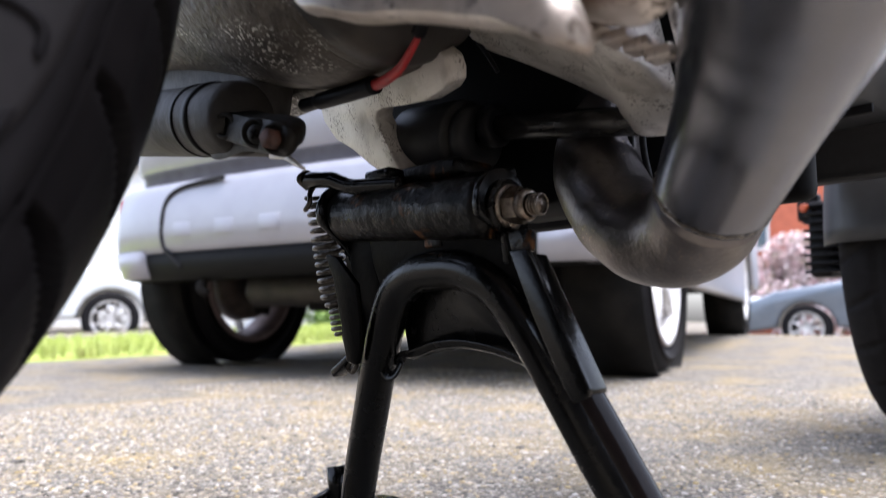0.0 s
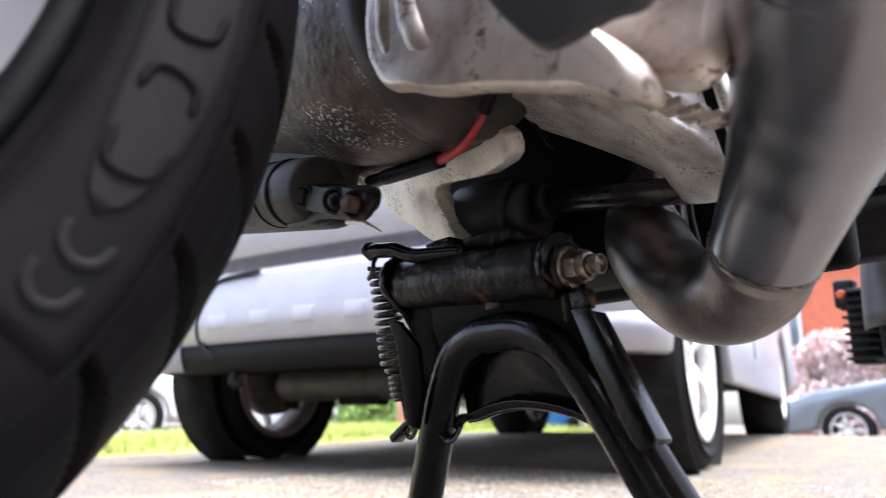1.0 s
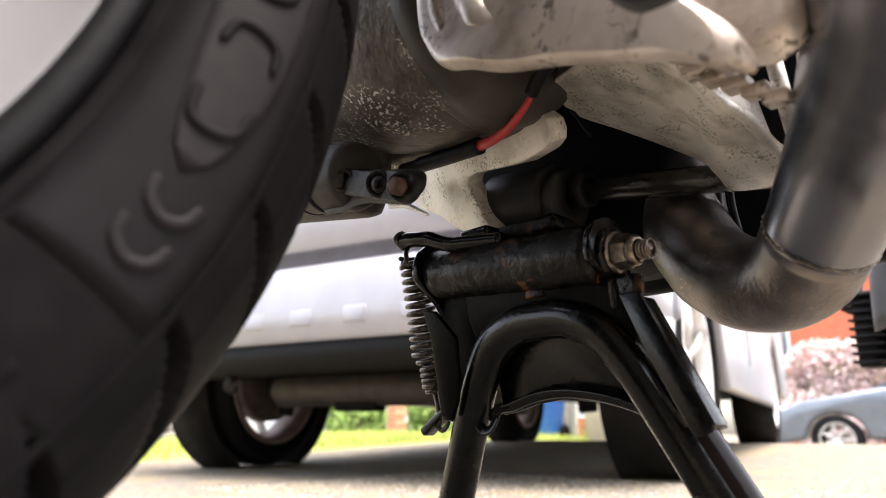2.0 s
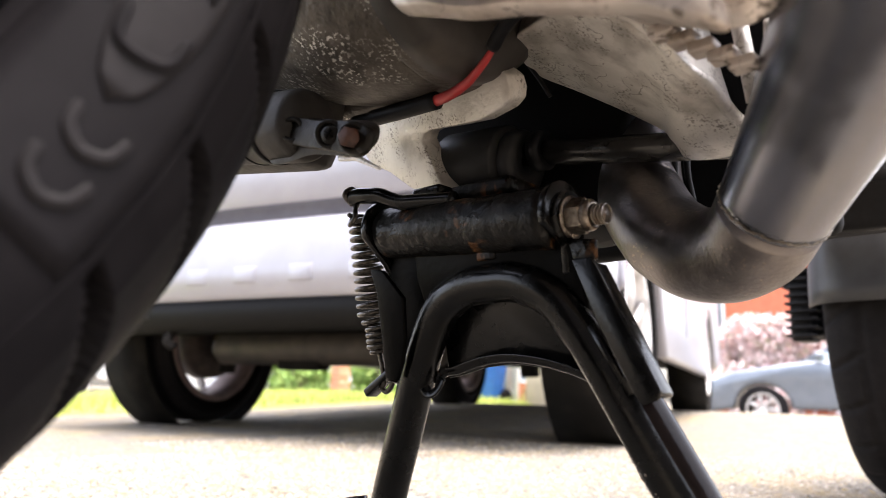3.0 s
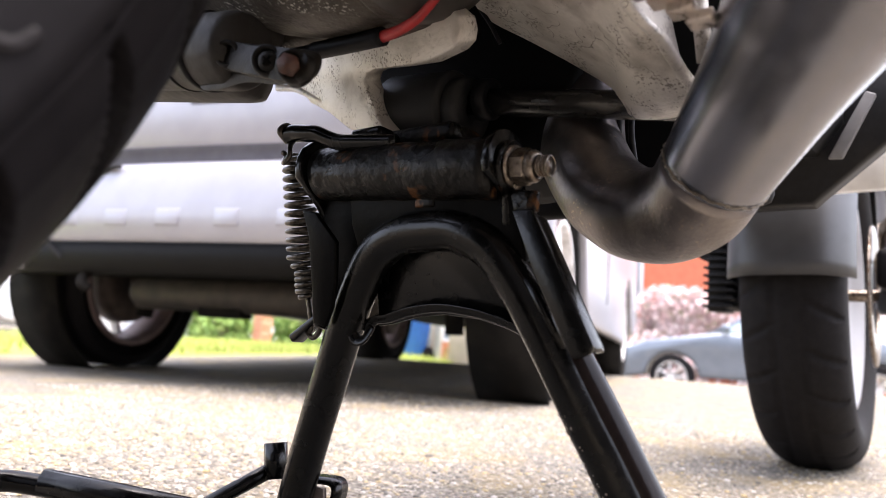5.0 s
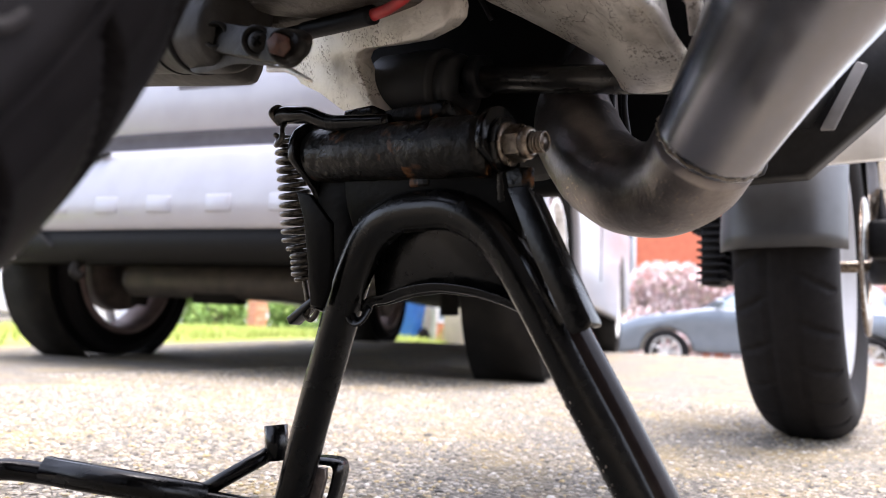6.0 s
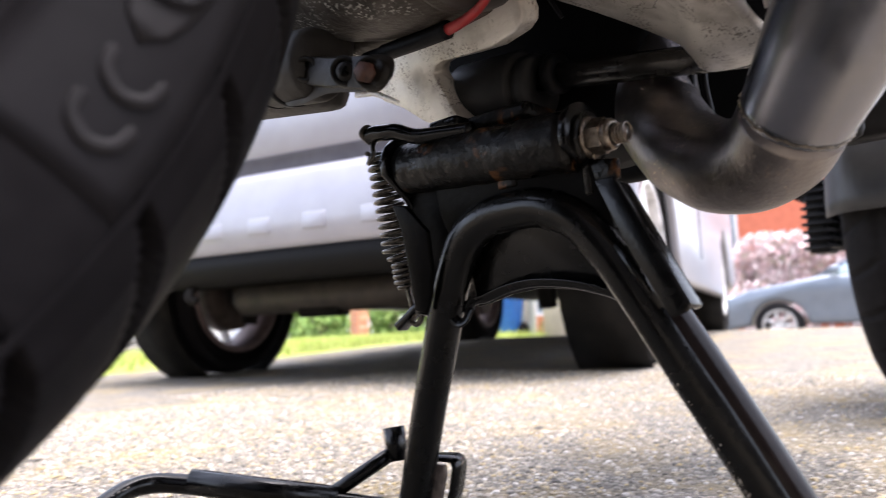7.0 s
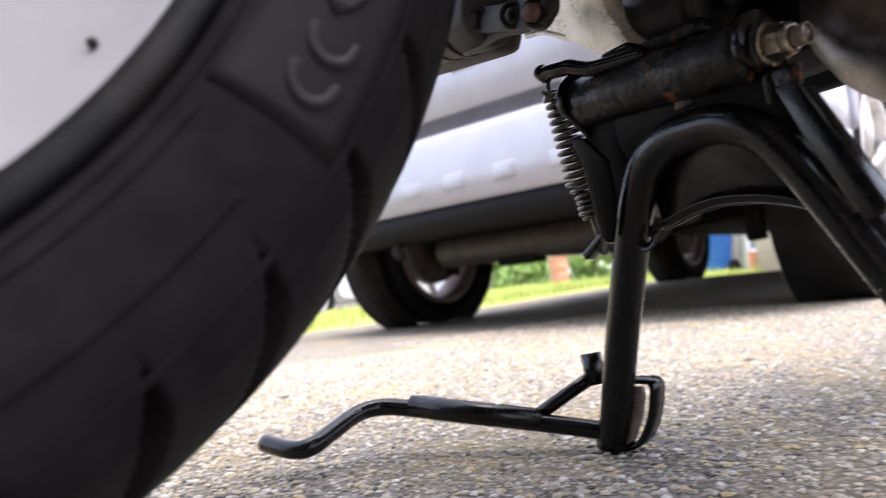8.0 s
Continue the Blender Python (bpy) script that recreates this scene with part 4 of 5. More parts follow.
# near-black for holes and slots: their shade is put into the colour
RECESS_SHADE = mat("recess_shade", (0.004, 0.0035, 0.003), 0.8, colour2=(0.007, 0.006, 0.005), scale=200, spec=0.1)
for x, z, r in ((-0.0255, 0.2550, 0.0062), (0.0035, 0.2458, 0.0068), (0.0205, 0.2402, 0.0070)):
    boss = part("bolt_boss", roughen(revolve([(0.0, r * 0.86), (0.0008, r), (0.008, r * 1.12), (0.010, r * 0.7), (0.0042, r * 0.62), (0.0005, r * 0.70)], (x, 0.2995, z + 0.0005), axis=BOSS, steps=36), 0.006, 0.0003), FLANGE, engine)
    part("boss_hole", revolve([(0.0035, 0.0001), (0.0035, r * 0.66), (0.006, r * 0.66), (0.006, 0.0001)], (x, 0.2995, z + 0.0005), axis=BOSS, steps=24), RECESS_SHADE, boss)
part("rusty_bolt", sweep([(0.0178, 0.3035, 0.2412), (0.0212, 0.2965, 0.2399)], 0.0046, 6), mat("rusty_bolt_head", (0.10, 0.040, 0.025), 0.6, colour2=(0.045, 0.024, 0.02), scale=200, bump=0.8), engine)
screw = part("screw", revolve([(0, 0.0044), (0.0012, 0.0040), (0.002, 0.0001), (0, 0.0001)], (0.0042, 0.3005, 0.2458), axis=(0.5, -0.85, -0.2), steps=24), FLANGE, engine)
# slots drawn as small bars in the recess shade
for turn in (35, 125):
    part("slot", block((0.0050, 0.2988, 0.2455), (0.0046, 0.0012, 0.0010), 0.0, Matrix.Rotation(radians(30), 3, "Z") @ Matrix.Rotation(radians(turn), 3, "Y")), RECESS_SHADE, screw)
part("bracket_tongue", lump([(-0.085, 0.268), (-0.056, 0.2560), (-0.052, 0.2470), (-0.044, 0.2435), (-0.034, 0.2425), (-0.018, 0.2430), (0.005, 0.2378), (0.014, 0.2395), (-0.01, 0.252), (-0.05, 0.262)], 0.3065, 0.3095, swell=0.0004, uneven=0.0012, lean=(-0.7, 0.7)), GREY_CAST, engine)
part("thin_strip", plate([(-0.002, 0.2405), (0.012, 0.2375), (0.0275, 0.2285), (0.0265, 0.2275), (0.010, 0.2352), (-0.002, 0.2375)], 0.002, (0, 0.311, 0)), ALLOY, engine)
mount = [(-0.108, 0.340), (-0.112, 0.300), (-0.0995, 0.2860), (-0.078, 0.2752), (-0.059, 0.2612), (-0.047, 0.2550), (-0.032, 0.2495), (-0.0215, 0.2485), (-0.0207, 0.2510), (-0.0255, 0.2595), (-0.0331, 0.2768), (-0.0352, 0.2830), (-0.032, 0.2858), (-0.0256, 0.2859), (-0.0011, 0.2811), (0.0212, 0.2772), (0.0405, 0.2772), (0.0470, 0.2795), (0.0493, 0.2840), (0.0484, 0.2900), (0.0412, 0.2969), (0.028, 0.3058), (0.010, 0.330)]
part("engine_mount", roughen(plate([(x * 1.0398, (z - 0.285) * 1.0598) for x, z in mount], 0.012, (0, 0.3936, 0.285), (1, -0.285, 0), (0, -0.351, 1), bevel=0.0012, segments=2), 0.02, 0.0006), ALLOY, engine, "pale dusty cast aluminium mount")
low_edge = [(0.034, 0.400, 0.314), (0.036, 0.412, 0.307), (0.056, 0.430, 0.295), (0.088, 0.448, 0.274), (0.0945, 0.450, 0.264), (0.105, 0.450, 0.253), (0.125, 0.448, 0.250), (0.1335, 0.440, 0.2515)]
top_edge = [(0.054, 0.372, 0.307), (0.079, 0.365, 0.306), (0.106, 0.362, 0.297), (0.122, 0.368, 0.284), (0.131, 0.385, 0.270), (0.135, 0.400, 0.265), (0.138, 0.418, 0.2565), (0.140, 0.430, 0.252)]
lo, hi = smooth_path(low_edge, 5), smooth_path(top_edge, 5)
rows = [[p.lerp(q, k / 10) + Vector((0, 0, -0.0016 * math.sin(math.pi * k / 10))) for p, q in zip(lo, hi)] for k in range(11)]
rows += [[q + Vector((-0.002, 0.004, 0.004)) for q in hi], [q + Vector((-0.01, 0.02, 0.045)) for q in hi], [p + Vector((-0.004, 0.012, 0.030)) for p in lo], [p + Vector((0, 0.004, 0.004)) for p in lo], [p.copy() for p in lo]]
skin = bmesh.new()
grid = [[skin.verts.new(p + Vector(noise.noise_vector(p / 0.02)) * 0.0007) for p in row] for row in rows]
for a, b in zip(grid, grid[1:]):
    for k in range(len(a) - 1):
        skin.faces.new((a[k], a[k + 1], b[k + 1], b[k]))
part("lower_casting", skin, ALLOY, engine, "pale stained cast aluminium casing")
part("casting_ridge", roughen(sweep(smooth_path([(q[0] + 0.001, q[1] - 0.0005, q[2] + 0.0015) for q in top_edge[2:]], 8), 0.0028, 12), 0.01, 0.0006), ALLOY, engine)
rear_casing = part("rear_casing", lump([(0.050, 0.306), (0.053, 0.290), (0.062, 0.278), (0.080, 0.270), (0.104, 0.2625), (0.127, 0.2545), (0.146, 0.2475), (0.164, 0.2395), (0.178, 0.2315), (0.186, 0.2300), (0.182, 0.242), (0.168, 0.260), (0.150, 0.285), (0.146, 0.33), (0.10, 0.36), (0.054, 0.35)], 0.281, 0.35, swell=0.008, uneven=0.0025, lean=(-0.75, 0.75)), CASING, engine, "rounded pale cast aluminium casing")
part("gear_casing", lump([(0.122, 0.293), (0.128, 0.278), (0.140, 0.268), (0.156, 0.259), (0.172, 0.2515), (0.182, 0.2525), (0.189, 0.262), (0.194, 0.30), (0.19, 0.36), (0.13, 0.36), (0.118, 0.32)], 0.322, 0.39, swell=0.012, uneven=0.002, lean=(-0.45, 0.6)), CASING, engine, "rounded pale cast aluminium gear casing")
part("casing_step", roughen(sweep(smooth_path([(0.076, 0.2865, 0.322), (0.082, 0.2850, 0.300), (0.090, 0.2855, 0.286), (0.104, 0.2875, 0.279)], 8), lambda s: 0.0080 * (1 - 0.5 * s * s), 20), 0.01, 0.0006), CASING, engine)
part("casing_step", roughen(sweep(smooth_path([(0.062, 0.2870, 0.326), (0.064, 0.2860, 0.302), (0.072, 0.2865, 0.284)], 8), lambda s: 0.0070 * (1 - 0.5 * s * s), 20), 0.01, 0.0006), CASING, engine)
for k in range(5):
    part("cooling_rib", block((0.140 + 0.0058 * k, 0.350 + 0.004 * k, 0.2690 - 0.0035 * k), (0.0100, 0.009, 0.0042), 0.0008), CASING, engine)
part("dark_guard", lump([(0.140, 0.285), (0.147, 0.268), (0.158, 0.253), (0.167, 0.2435), (0.176, 0.2415), (0.189, 0.2425), (0.203, 0.243), (0.208, 0.27), (0.190, 0.31), (0.150, 0.31)], 0.258, 0.262, swell=0.004, lean=(-0.4, 0.5)), GREY_PLASTIC, engine)
part("triangle_strut", sweep([(0.150, 0.40, 0.292), (0.1485, 0.418, 0.262)], 0.0035, 10), ALLOY, engine)
part("triangle_strut", sweep([(0.166, 0.392, 0.283), (0.156, 0.418, 0.2585)], 0.0035, 10), ALLOY, engine)
part("clamp_bolt", sweep([(0.150, 0.375, 0.288), (0.166, 0.372, 0.284)], 0.0050, 6), STEEL, engine)
# bush, cross rod, void-black block added behind the stand
part("rubber_bush", revolve([(-0.0245, 0.006), (-0.0245, 0.0215), (-0.0230, 0.0228), (0.019, 0.0228), (0.0205, 0.0215), (0.0205, 0.0170), (0.022, 0.0165), (0.023, 0.0190), (0.029, 0.0190), (0.031, 0.0170), (0.031, 0.006)], (-0.014, 0.432, 0.2685), axis=(1, 0, -0.10), steps=64), mat("weathered_rubber_bush", (0.018, 0.019, 0.021), 0.5, colour2=(0.026, 0.027, 0.029), scale=70, bump=0.4, spec=0.3), engine, "weathered black rubber bush")
part("cross_rod", sweep([(0.012, 0.432, 0.2715), (0.135, 0.4640, 0.2590)], 0.0076, 28), mat("oily_black_rod", (0.016, 0.016, 0.017), 0.25, 0.4, colour2=(0.03, 0.03, 0.03), scale=150), engine)
part("rod_collar", revolve([(0, 0.0115), (0.007, 0.0115), (0.007, 0.006), (0, 0.006)], (0.023, 0.432, 0.2705), axis=(1, 0, -0.12), steps=32), BLACK_PLASTIC, engine)
part("carrier", lump([(-0.046, 0.232), (0.050, 0.228), (0.058, 0.260), (0.070, 0.33), (-0.090, 0.34), (-0.084, 0.298), (-0.056, 0.268)], 0.452, 0.50, swell=0.004), VOID_BLACK, engine)
# filler bar and backing added to close bright gaps with black
part("frame_bar", block((0.02, 0.56, 0.285), (0.25, 0.02, 0.11), 0.006), VOID_BLACK, engine)
part("casing_back", block((0.150, 0.436, 0.302), (0.090, 0.016, 0.084), 0.006), VOID_BLACK, engine)
part("carrier_arm", block((-0.002, 0.414, 0.2435), (0.062, 0.03, 0.010), 0.003), RUSTY_PAINT, engine)
for x, z0, z1 in ((0.094, 0.282, 0.252), (0.101, 0.282, 0.256)):
    part("thin_cable", sweep(smooth_path([(x, 0.47, z0 + 0.02), (x - 0.004, 0.468, z0), (x - 0.006, 0.468, z1), (x - 0.005, 0.472, z1 - 0.02)], 6), 0.0018, 10), BLACK_PLASTIC, engine)
part("fine_wire", sweep(smooth_path([(0.026, 0.40, 0.325), (0.038, 0.41, 0.305), (0.044, 0.415, 0.292)], 6), 0.0012, 8), BLACK_PLASTIC, engine)
cable = part("cable_sleeve", sweep(smooth_path([(-0.052, 0.360, 0.284), (-0.036, 0.360, 0.2828), (-0.012, 0.360, 0.2812), (0.0125, 0.360, 0.2800)], 8), lambda s: 0.0046 if s > 0.3 else 0.0038, 18), BLACK_PLASTIC, scooter, "black cable sleeve with a red cable")
part("red_cable", sweep(smooth_path([(0.0115, 0.360, 0.2800), (0.024, 0.357, 0.2788), (0.038, 0.3535, 0.2795), (0.050, 0.349, 0.2820), (0.058, 0.3465, 0.2855), (0.063, 0.345, 0.2900)], 8), lambda s: 0.0030 - 0.0017 * s, 18), RED_CABLE, cable, "red heat-shrunk cable")
part("upper_cable", sweep(smooth_path([(0.060, 0.346, 0.2880), (0.068, 0.342, 0.2915), (0.080, 0.338, 0.2945), (0.096, 0.335, 0.295)], 6), 0.0034, 14), BLACK_PLASTIC, cable)

# ---- scooter: body over it ----
def body_shell(name, rings, m, label=""):
    return part(name, loft([[Vector((x, y, z)) for x, z in r] for y, r in rings]), m, scooter, label)


def hoop(w, z0, z1, cx=0.02, chamfer=0.04):
    return [(cx - w + chamfer, z0), (cx + w - chamfer, z0), (cx + w, z0 + chamfer * 1.4), (cx + w, z1), (cx + w * 0.6, z1 + 0.03), (cx - w * 0.6, z1 + 0.03), (cx - w, z1), (cx - w, z0 + chamfer * 1.4)]


# added void-black filler over the engine, keeps sky light out
body_shell("engine_bay", [(0.285, hoop(0.15, 0.43, 0.60)), (0.32, hoop(0.17, 0.385, 0.62)), (0.48, hoop(0.17, 0.34, 0.64)), (0.60, hoop(0.17, 0.315, 0.60))], VOID_BLACK)
def pan_ring(flare):
    half = [(0.104, 0.285), (0.113, 0.293), (0.135, 0.312), (0.157, 0.331), (0.165 + flare, 0.357), (0.165 + flare, 0.43)]
    return [(0.02 + x, z) for x, z in half] + [(0.02 - x, z) for x, z in half[::-1]]


body_shell("floor_pan", [(0.80, pan_ring(0.02)), (0.815, pan_ring(0.022)), (0.83, pan_ring(0.02))], BLACK_PLASTIC, "black plastic floor pan")
body_shell("under_tray", [(0.58, hoop(0.13, 0.322, 0.40, chamfer=0.02)), (0.68, hoop(0.13, 0.3245, 0.41, chamfer=0.02)), (0.802, hoop(0.13, 0.3255, 0.42, chamfer=0.02))], GREY_PLASTIC, "dark grey plastic under-tray")
# unseen seat and tail, added to keep sky light off the underside
body_shell("seat_body", [(-0.55, hoop(0.10, 0.70, 0.80)), (-0.3, hoop(0.16, 0.62, 0.82)), (0.1, hoop(0.18, 0.60, 0.82)), (0.45, hoop(0.18, 0.56, 0.82)), (0.6, hoop(0.15, 0.5, 0.75))], BLACK_PLASTIC, "black seat and tail, out of view, added to shade the underside")
WHITE_FAIRING = mat("white_fairing", (0.82, 0.82, 0.83), 0.3, colour2=(0.58, 0.58, 0.58), scale=20, coat=0.4)
body_shell("leg_shield", [(0.985, hoop(0.185, 0.338, 0.85, chamfer=0.035)), (1.03, hoop(0.195, 0.345, 0.95, chamfer=0.04)), (1.07, hoop(0.175, 0.40, 0.95, chamfer=0.06))], WHITE_FAIRING, "white lower fairing")
part("side_strip", plate([(0.139, 0.320), (0.150, 0.319), (0.176, 0.372), (0.168, 0.376)], 0.006, (0, 0.792, 0), bevel=0.001), PALE_PLASTIC, scooter)
part("tray_rib", plate([(0.05, 0.318), (0.13, 0.318), (0.13, 0.328), (0.05, 0.328)], 0.004, (0, 0.735, 0)), BLACK_PLASTIC, scooter)

# ---- silver car ----
CR, CB, CC = Vector((0.947, 0.321, 0)).normalized(), Vector((0.321, -0.947, 0)).normalized(), Vector((-1.564, 1.747, 0))


def wheel_on(owner, place, axis, r=0.315, w=0.105, rim=0.205, rim_material=None, spokes=7):
    """A car wheel; axis points out of the car."""
    o, a = Vector(place), Vector(axis).normalized()
    hub = part("wheel", revolve([(0.085, rim), (0.085, rim - 0.018), (0.04, rim - 0.03), (-0.085, rim - 0.02), (-0.085, rim)], o, axis=a, steps=64), rim_material or SILVER_RIM, owner)
    tread = [(-w * 0.80, rim - 0.005), (-w, rim + 0.035), (-w * 0.98, r - 0.045), (-w * 0.90, r - 0.022), (-w * 0.74, r - 0.007)]
    for k in (-0.5, 0.0, 0.5):
        tread += [(w * (k - 0.07), r), (w * (k - 0.05), r - 0.008), (w * (k + 0.05), r - 0.008), (w * (k + 0.07), r)]
    tread += [(w * 0.74, r - 0.007), (w * 0.90, r - 0.022), (w * 0.98, r - 0.045), (w, rim + 0.035), (w * 0.80, rim - 0.005)]
    part("tyre", revolve(tread, o, axis=a, steps=96), DARK_TYRE, hub, "black car tyre")
    part("hub_cap", revolve([(0.05, 0.0001), (0.06, 0.02), (0.055, 0.05), (0.03, 0.055), (0.03, 0.0001)], o, axis=a, steps=32), rim_material or SILVER_RIM, hub)
    u = Vector((0, 0, 1))
    v = a.cross(u)
    for k in range(spokes):
        t = 2 * math.pi * k / spokes + 0.2
        d = u * math.cos(t) + v * math.sin(t)
        part("spoke", sweep([o + a * 0.045 + d * 0.04, o + a * 0.06 + d * 0.11, o + a * 0.06 + d * (rim - 0.02)], lambda s: 0.022 - 0.005 * s, 10, flat=0.6), rim_material or SILVER_RIM, hub)
    return hub


CAR_RIM = mat("grey_alloy_rim", (0.68, 0.66, 0.65), 0.45, 0.2, colour2=(0.40, 0.385, 0.37), scale=20, stain=(0.28, 0.25, 0.22), stain_scale=8)
RIM_BROWN = mat("brown_rim_inside", (0.20, 0.145, 0.135), 0.6, 0.2, colour2=(0.14, 0.10, 0.092), scale=20, bump=0.4)
DRUM_BROWN = mat("rusty_brake_drum", (0.11, 0.085, 0.072), 0.7, 0.2, colour2=(0.07, 0.055, 0.048), scale=30, bump=0.5)


def make_car():
    def at(right, back, up):
        return CC + CR * right + CB * back + Vector((0, 0, up + 0.016 - 0.0316 * back + 0.0034 * right))
    car = thing("silver_car", at(0, -1.3, 0), "silver estate car with a plain lower bumper", "car")
    # plan of the tail: half-width against distance back from the rear axle
    def tail(z, grow, start=0.0, push=0.0):
        left = [(-0.868, start), (-0.872, 0.40), (-0.866, 0.455), (-0.842, 0.495), (-0.79, 0.522), (-0.67, 0.545), (-0.48, 0.565), (-0.2, 0.578)]
        pts = left + [(0, 0.58)] + [(-x, b) for x, b in left[::-1]]
        return [at(x * (1 + grow), (b + push) if b > start else b, z) for x, b in pts]
    # bumper: a shell from arch to arch
    def shell(name, levels, material, label="", start=0.37, parent=None):
        rings = [tail(z, g, start, p) for z, g, p in levels]
        inner = [tail(z, g - 0.05, start, p - 0.05) for z, g, p in levels[::-1]]
        return part(name, loft(rings + inner + [rings[0]], caps=False), material, parent or car, label)
    low = shell("lower_bumper", [(0.296, -0.05, -0.05), (0.301, -0.03, -0.03), (0.340, -0.02, -0.018), (0.380, -0.015, -0.012)], CAR_TRIM, "black plastic lower bumper")
    bum = shell("bumper", [(0.382, -0.012, -0.012), (0.396, 0.0, 0.0), (0.45, 0.004, 0.006), (0.52, 0.002, 0.002), (0.575, -0.004, -0.008), (0.596, -0.010, -0.016), (0.604, -0.02, -0.03)], CAR_SILVER, "silver rear bumper")
    for x in (-0.462, -0.282, -0.107, 0.077, 0.26, 0.44):
        b = 0.585 - 0.06 * abs(x) ** 1.8
        part("bumper_tab", block(at(x, b - 0.001, 0.446), (0.075, 0.009, 0.045), 0.003, Matrix.Rotation(math.atan2(CR.y, CR.x), 3, "Z")), CAR_SILVER, bum)
    # step in a darker grey: its shade is put into the colour
    shell("bumper_step", [(0.600, -0.045, -0.075), (0.62, -0.045, -0.075), (0.650, -0.04, -0.07), (0.660, -0.035, -0.06)], SEAM_AND_SHADE, "step above the bumper, its shade put into a darker colour")
    gate = [tail(z, g, 0.1, p) for z, g, p in ((0.660, -0.035, -0.06), (0.676, -0.025, -0.05), (0.80, -0.02, -0.045), (0.95, -0.03, -0.06), (1.02, -0.06, -0.10), (1.20, -0.12, -0.25), (1.44, -0.2, -0.42))]
    part("tailgate", loft(gate + [tail(1.44, -0.25, 0.1, -0.5)], caps=False), CAR_SILVER, car, "silver tailgate")
    rec = Matrix.Rotation(math.atan2(CR.y, CR.x), 3, "Z")
    # recess and handle drawn as raised darker bars
    part("plate_recess", block(at(0.0, 0.532, 0.79), (0.24, 0.012, 0.03), 0.005, rec), SEAM_AND_SHADE, car)
    part("handle", block(at(-0.05, 0.537, 0.835), (0.10, 0.02, 0.014), 0.005, rec), SEAM_AND_SHADE, car)
    LAMP = mat("red_tail_lamp", (0.55, 0.03, 0.04), 0.15, colour2=(0.45, 0.02, 0.03), scale=20, coat=0.8)
    for s in (-1, 1):
        part("tail_lamp", block(at(s * 0.79, 0.30, 1.02), (0.12, 0.20, 0.26), 0.03, rec), LAMP, car, "red tail lamp")
        if s < 0:
            part("reflector", block(at(s * 0.858, 0.440, 0.545), (0.05, 0.07, 0.08), 0.015, rec), LAMP, bum, "red reflector")
        ring = slice(0, 6) if s < 0 else slice(11, 17)
        corner = [tail(z, g, 0.37, p)[ring] + tail(z, g - 0.06, 0.37, p - 0.06)[ring][::-1] for z, g, p in ((0.298, -0.03, -0.045), (0.306, -0.012, -0.02), (0.345, -0.002, -0.004), (0.39, 0.004, 0.004))]
        part("bumper_corner", loft(corner), CAR_SILVER, bum)
        part("panel_gap", sweep(smooth_path([at(s * 0.30, 0.571, 0.592), at(s * 0.47, 0.559, 0.580), at(s * 0.545, 0.556, 0.545), at(s * 0.56, 0.561, 0.47), at(s * 0.553, 0.556, 0.40), at(s * 0.52, 0.547, 0.36), at(s * 0.49, 0.540, 0.335)], 6), 0.008, 8), CAR_GAP, bum)
        # side panel with its two arches
        side = [(0.37, 0.40), (0.37, 0.66), (0.30, 0.90), (-3.3, 0.90), (-3.35, 0.40), (-3.0, 0.34)]
        side += [(-2.52 - 0.36 * math.cos(radians(a)), 0.315 + 0.36 * math.sin(radians(a))) for a in range(10, 171, 16)]
        side += [(-2.2, 0.26), (-0.42, 0.26)]
        side += [(-0.36 * math.cos(radians(a)), 0.315 + 0.36 * math.sin(radians(a))) for a in range(10, 171, 16)]
        part("side_panel", plate(side, 0.05, at(s * 0.862, 0, 0), CB, (0.0, 0.0, 1), bevel=0.012), CAR_SILVER, car)
        part("sill", block(at(s * 0.835, -1.3, 0.275), (0.05, 1.75, 0.09), 0.015, rec), CAR_TRIM, car)
        part("door_gap", block(at(s * 0.889, -1.05, 0.6), (0.004, 0.008, 0.5), 0.001, rec), SEAM_AND_SHADE, car)
        for b in (0.0, -2.52):
            part("arch_liner", revolve([(0.08, 0.355), (0.08, 0.35), (-0.12, 0.35), (-0.12, 0.355)], at(s * 0.78, b, 0.315), axis=CR, steps=40), CAR_UNDER, car)
    for b in (0.0, -2.52):
        for s in (-1, 1):
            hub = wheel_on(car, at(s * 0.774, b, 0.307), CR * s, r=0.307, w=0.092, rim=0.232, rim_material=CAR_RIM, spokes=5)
            # darker brown on the inner faces of the rim
            hub.data.materials.append(RIM_BROWN)
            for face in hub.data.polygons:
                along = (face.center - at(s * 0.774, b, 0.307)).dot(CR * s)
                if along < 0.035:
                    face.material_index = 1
            part("brake_drum", revolve([(-0.075, 0.03), (-0.072, 0.128), (-0.062, 0.146), (0.0, 0.152), (0.005, 0.03)], at(s * 0.774, b, 0.307), axis=CR * s, steps=48), DRUM_BROWN, hub, "rusty brown brake drum")
    part("cabin", loft([[at(x, b, z) for x, b in ((-w, 0.3 - t), (w, 0.3 - t), (w, -2.4 + t * 1.5), (-w, -2.4 + t * 1.5))] for z, w, t in ((0.88, 0.86, 0), (1.05, 0.82, 0.1), (1.42, 0.62, 0.5), (1.48, 0.55, 0.6))]), CAR_SILVER, car)
    part("bonnet", loft([[at(x, b, z) for x, b in ((-0.84, -2.2), (0.84, -2.2), (0.8, -3.4), (-0.8, -3.4))] for z in (0.5, 0.95)]), CAR_SILVER, car)
    part("underbody", block(at(0, -1.50, 0.36), (1.28, 3.6, 0.12), 0.03, rec), CAR_UNDER, car)
